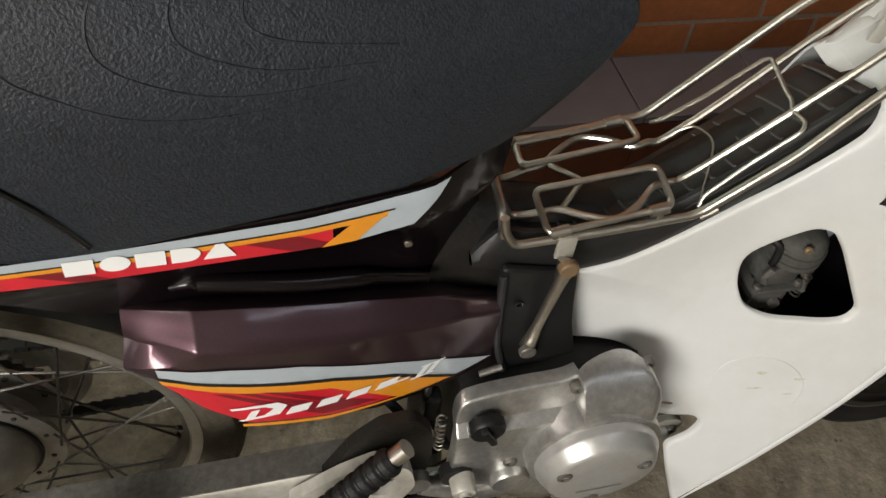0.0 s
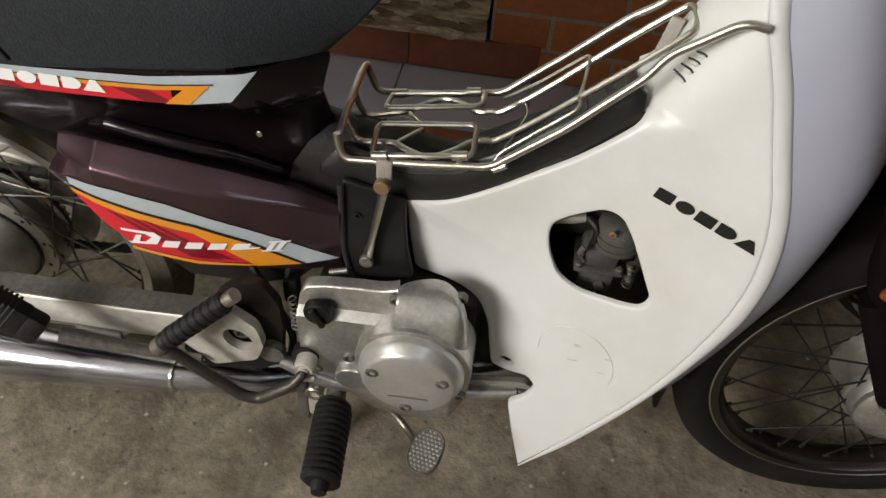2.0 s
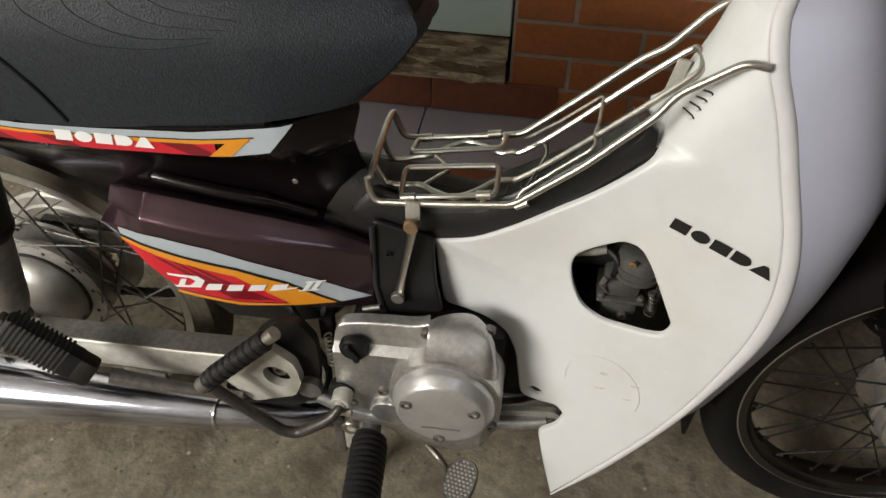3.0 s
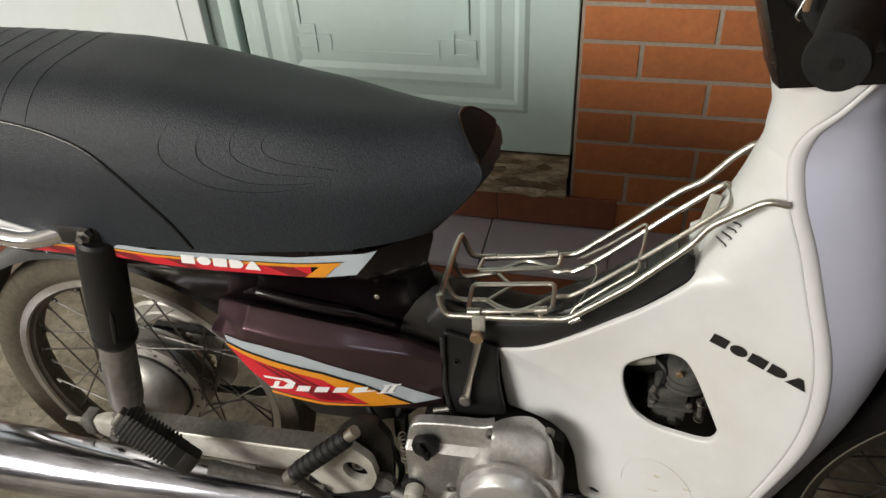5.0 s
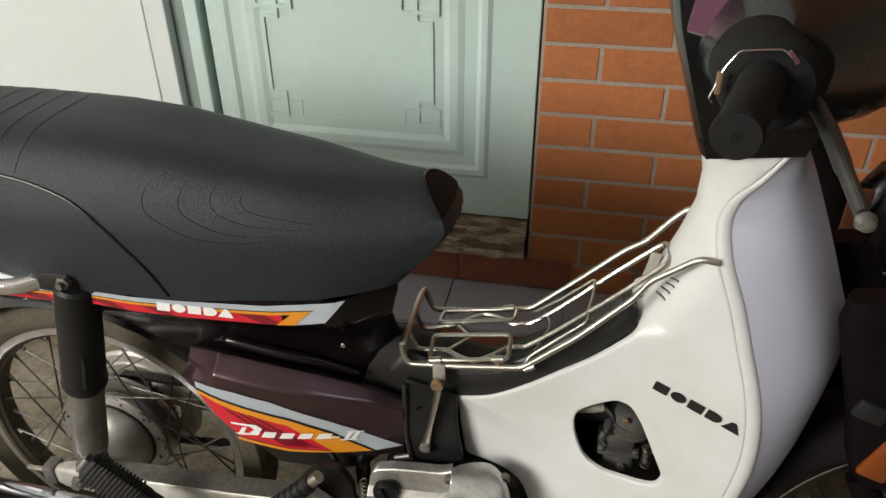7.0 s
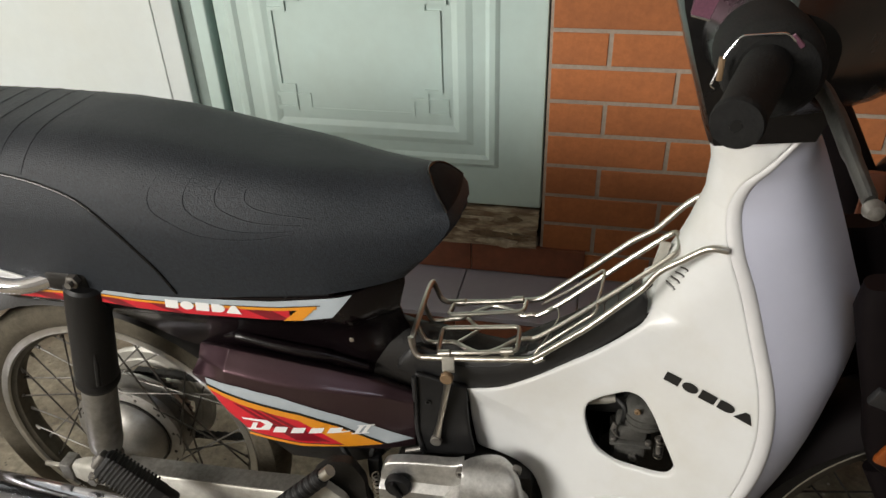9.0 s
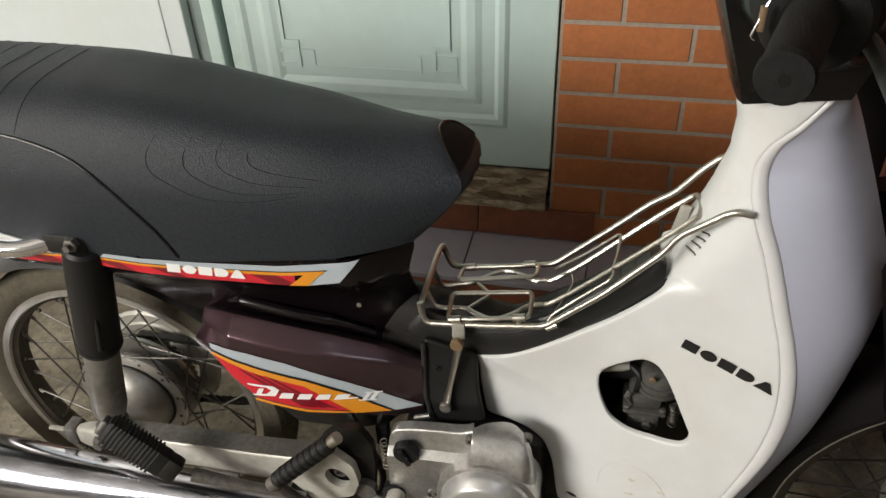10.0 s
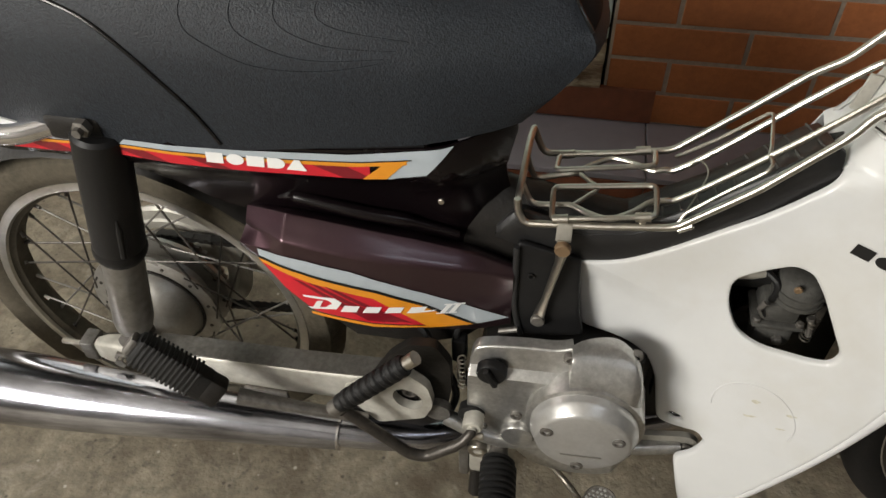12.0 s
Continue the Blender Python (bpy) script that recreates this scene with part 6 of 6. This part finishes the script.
# front end -------------------------------------------------------------
for side in (-1, 1):
    fork = part("fork_leg", tube([(1.08, side * 0.05, 0.46), (1.11, side * 0.066, 0.41), (1.155, side * 0.08, 0.335)], [0.016, 0.018, 0.019], 16), "guard", bike, "dark front fork leg")
    part("link_arm", tube(curve_pts([(1.155, side * 0.082, 0.335), (1.18, side * 0.082, 0.30), (1.205, side * 0.078, AXLE_Z)]), [0.02] * 6 + [0.017] * 6 + [0.015], 14, squash=0.6), "alu", fork)
for side in (-1, 1):
    """Dark cover over the upper fork, rounded off at its foot, with a grey block and an amber reflector on it."""
    secs = []
    for x, z, a, b in ((1.018, 0.730, 0.022, 0.016), (1.028, 0.70, 0.034, 0.022), (1.052, 0.64, 0.039, 0.024), (1.078, 0.57, 0.042, 0.0255), (1.092, 0.52, 0.044, 0.026), (1.100, 0.49, 0.040, 0.024), (1.106, 0.472, 0.029, 0.018), (1.108, 0.464, 0.012, 0.008)):
        secs.append([(x + a * math.copysign(abs(math.cos(q)) ** 0.7, math.cos(q)), side * 0.062 + b * math.copysign(abs(math.sin(q)) ** 0.7, math.sin(q)), z + 0.20 * a * math.cos(q)) for q in (2 * math.pi * k / 24 for k in range(24))])
    shroud = part("fork_cover", loft(secs), "guard", bike, "dark cover over the upper front fork")
    slant = Euler((0, radians(20), 0)).to_matrix().to_4x4()
    part("reflector", box((0.036, 0.010, 0.056), (1.080, side * 0.088, 0.524), 0.004, turn=slant), "orange", shroud, "amber plastic reflector")
    part("grey_block", box((0.036, 0.010, 0.024), (1.048, side * 0.085, 0.593), 0.003, turn=slant), "grey_plastic", shroud)
part("front_axle", tube([(1.205, -0.095, AXLE_Z), (1.205, 0.095, AXLE_Z)], 0.0075, 12), "steel", bike)
part("brake_plate", lathe([(0.010, -0.072), (0.03, -0.07), (0.05, -0.062), (0.057, -0.055), (0.057, -0.04)], (1.205, 0, AXLE_Z), "y", 36), "alu", bike, "grey front brake plate")
part("front_brake_arm", tube([(1.155, -0.075, 0.31), (1.15, -0.078, 0.36)], 0.006, 8), "steel", bike)
secs = []
for i in range(21):
    a = radians(12 + 168 * i / 20)
    r = 0.298
    row = []
    for s in range(-6, 7):
        t = s / 6
        rr = r - 0.035 * abs(t) ** 3.2
        row.append((1.205 + rr * math.cos(a), 0.058 * t, AXLE_Z + rr * math.sin(a)))
    secs.append(row)
part("front_mudguard", loft(secs, closed_ring=False), "guard", bike, "dark plum front mudguard")
part("mudflap", box((0.006, 0.09, 0.12), (0.925, 0, 0.24), 0.002), "rubber", bike)

# handlebar, grips, cowl ---------------------------------------------------
hb = part("handlebar", tube(curve_pts([(0.792, -0.32, 1.0), (0.835, -0.20, 1.005), (0.87, -0.10, 0.985), (0.878, 0.0, 0.975), (0.87, 0.10, 0.985), (0.835, 0.20, 1.005), (0.792, 0.32, 1.0)]), 0.011, 14), "grime", bike, "dark handlebar with thick rubber grips")
for side in (-1, 1):
    a, b = Vector((0.794, side * 0.325, 1.0)), Vector((0.831, side * 0.205, 1.004))
    pts, rr = [], []
    for t, r in ((0.0, 0.006), (0.004, 0.0152), (0.03, 0.0162), (0.06, 0.0162), (0.08, 0.015), (0.5, 0.016), (0.9, 0.0165), (0.92, 0.024), (0.96, 0.0245), (0.985, 0.022), (1.0, 0.016)):
        pts.append(a.lerp(b, t))
        rr.append(r)
    grip = part("grip", tube(pts, rr, 26), "grip_rubber", hb, "thick black rubber grip")
    part("end_hole", lathe([(0.0035, 0.0), (0.0035, -0.001), (0.0003, -0.001)], (0.7938, side * 0.3255, 1.0), "y", 10), "film_black", grip)
    part("switch_block", lathe([(0.012, -0.036), (0.028, -0.034), (0.034, -0.026), (0.036, -0.01), (0.036, 0.03), (0.03, 0.04), (0.012, 0.042)], (0.831, side * 0.196, 0.998), "y", 32), "grip_rubber", hb)
    lv = part("lever", tube(curve_pts([(0.850, side * 0.185, 0.984), (0.868, side * 0.200, 0.980), (0.876, side * 0.225, 0.970), (0.881, side * 0.265, 0.957), (0.887, side * 0.300, 0.943)]), [0.007] * 6 + [0.0105] * 6 + [0.0115] * 6 + [0.0095] * 6 + [0.0075], 14, squash=0.55), "lever_black", hb, "dark coated lever with a ball end")
    part("ball_end", lathe([(0.001, -0.0075), (0.005, -0.006), (0.0072, 0.0), (0.005, 0.006), (0.001, 0.0075)], (0.8882, side * 0.304, 0.9405), "y", 14), "dirty_steel", lv)


def fuller(q):
    """How far the underside bulges: none at the rear, all at the front."""
    return min(1.0, max(0.0, math.cos(q) + 0.6) / 0.6)


COWL = [(-0.185, 0.845, 0.03, 0.028), (-0.15, 0.855, 0.045, 0.042), (-0.10, 0.87, 0.07, 0.058), (-0.05, 0.885, 0.095, 0.07), (0.0, 0.89, 0.105, 0.075), (0.05, 0.885, 0.095, 0.07), (0.10, 0.87, 0.07, 0.058), (0.15, 0.855, 0.045, 0.042), (0.185, 0.845, 0.03, 0.028)]
secs = [[(x + a * (1.2 if math.cos(q) > 0 else 1.0) * math.cos(q), y, 1.0 + (b * math.sin(q) if math.sin(q) > 0 else -(1.0 + 0.42 * fuller(q)) * b * abs(math.sin(q)) ** (1.0 - 0.3 * fuller(q))) + (0.02 * math.cos(q) if math.cos(q) < 0 else 0.0)) for q in (2 * math.pi * s / 28 for s in range(28))] for y, x, a, b in COWL]
cowl = part("handlebar_cowl", loft(secs), "gloss_black", bike, "dark handlebar cowl with headlamp")
part("headlamp", lathe([(0.0005, 0.018), (0.03, 0.014), (0.055, 0.0), (0.06, -0.02)], (0.992, 0, 1.0), "x", 32), "cool_shade_white", cowl)
part("indicator", box((0.004, 0.006, 0.016), (0.7935, -0.2355, 1.003), 0.001), "amber_dull", cowl, "faded amber reflector")
part("chrome_trim", tube(filleted([(0.7915, -0.238, 0.990), (0.7885, -0.238, 0.992), (0.795, -0.236, 1.013), (0.803, -0.235, 1.0255), (0.832, -0.232, 1.0275), (0.838, -0.232, 1.022)], 0.004), 0.0008, 8), "chrome", cowl)
part("trim_clip", tube([(0.836, -0.232, 1.0265), (0.843, -0.230, 1.0185)], [0.0012, 0.002], 8), "plum_sheen", cowl)
part("instrument_panel", box((0.10, 0.12, 0.012), (0.865, 0, 1.075), 0.005, turn=Euler((0, radians(-15), 0)).to_matrix().to_4x4()), "plum", cowl)
part("steering_stem", tube([(0.865, 0, 0.90), (0.88, 0, 0.98)], 0.03, 18), "black", bike)
part("rear_apron", loft([[(x0, -w, z), (x0 - 0.004, -w * 0.8, z), (x0 - 0.006, 0.0, z), (x0 - 0.004, w * 0.8, z), (x0, w, z), (x1, w, z + 0.01), (x1, -w, z + 0.01)] for z, x0, x1, w in ((0.868, 0.826, 0.915, 0.062), (0.90, 0.815, 0.92, 0.075), (0.955, 0.795, 0.925, 0.085), (1.0, 0.780, 0.925, 0.08), (1.04, 0.772, 0.92, 0.06))]), "gloss_black", cowl)
cap_quad = [(0.7845, -0.088, 0.9985), (0.8195, -0.088, 0.990), (0.8275, -0.080, 1.035), (0.792, -0.080, 1.043)]
plum_cap = part("plum_cap", loft([[(x, y + d, z) for x, y, z in cap_quad] for d in (0.0, 0.010)]), "plum_sheen", cowl, "plum panel beside the instruments, its sheen in the colour", smooth=False)
# thin chrome lines added as the highlights along the cap's edges
part("bright_edge", tube([(0.7845, -0.0885, 0.9983), (0.8195, -0.0885, 0.9897)], 0.0011, 6), "chrome", plum_cap)
part("bright_edge", tube([(0.8195, -0.0885, 0.9897), (0.8275, -0.0805, 1.035)], 0.0009, 6), "chrome", plum_cap)

# ---------------------------------------------------------------- bricks and tiles
def brick_mesh(name, lx, lz, depth, bev, mat):
    bm = box((lx, depth, lz), (0, 0, 0), 0)
    bmesh.ops.bevel(bm, geom=[e for e in bm.edges if all(v.co.y < 0 for v in e.verts)], offset=bev, segments=1, affect="EDGES")
    me = bpy.data.meshes.new(name)
    bm.to_mesh(me)
    bm.free()
    me.materials.append(M[mat])
    return me


PITCH_X, PITCH_Z, JOINT = 0.272, 0.0742, 0.009
full = brick_mesh("brick", PITCH_X - JOINT, PITCH_Z - JOINT, 0.012, 0.0012, "brick")
rows = range(-7, 29)
for r in rows:
    z = 0.706 + PITCH_Z * r
    first = 0.726 if r % 2 == 0 else 0.862
    if z - PITCH_Z / 2 < LEDGE_Z - 0.005:
        continue
    k = -1
    while first + PITCH_X * k < 2.1:
        x0, x1 = max(DOOR_X1 + 0.012, first + PITCH_X * k), first + PITCH_X * (k + 1)
        k += 1
        if x1 - x0 < 0.03:
            continue
        whole = abs(x1 - x0 - PITCH_X) < 1e-6
        me = full if whole else brick_mesh("brick", x1 - x0 - (JOINT / 2 if x0 <= DOOR_X1 + 0.0121 else JOINT), PITCH_Z - JOINT, 0.012, 0.0012, "brick")
        ob = new("brick", me)
        ob.parent = wall
        off = 0.0 if whole else (-JOINT / 4)
        ob.location = ((x0 + x1) / 2 + off, WALL_Y + 0.006 + random.uniform(-0.0006, 0.0006), z + random.uniform(-0.0006, 0.0006))
        ob.rotation_euler = (random.uniform(-0.003, 0.003), random.uniform(-0.002, 0.002), 0)

skirt = brick_mesh("skirting_tile", 0.268, 0.077, 0.012, 0.001, "tile_brown")
top_tile = brick_mesh("step_tile", 0.272, 0.19, 0.012, 0.0012, "tile_grey")
riser = brick_mesh("riser_tile", 0.268, 0.132, 0.012, 0.001, "tile_brown")
for i in range(-5, 5):
    x = 0.442 + 0.2705 * (i + 0.5)
    if x + 0.134 < DOOR_X1 + 0.14:
        ob = new("skirting_tile", skirt)
        ob.parent = step
        ob.location = (x, WALL_Y - 0.001, 0.1925)
for i in range(-6, 6):
    x = 0.430 + 0.275 * (i + 0.5)
    ob = new("step_tile", top_tile)
    ob.parent = step
    ob.rotation_euler = (radians(-90), 0, 0)
    ob.location = (x, (LEDGE_Y + WALL_Y) / 2 + 0.001, LEDGE_Z - 0.006)
    ob = new("riser_tile", riser)
    ob.parent = step
    ob.location = (0.3 + 0.2705 * i, LEDGE_Y + 0.004, 0.068)
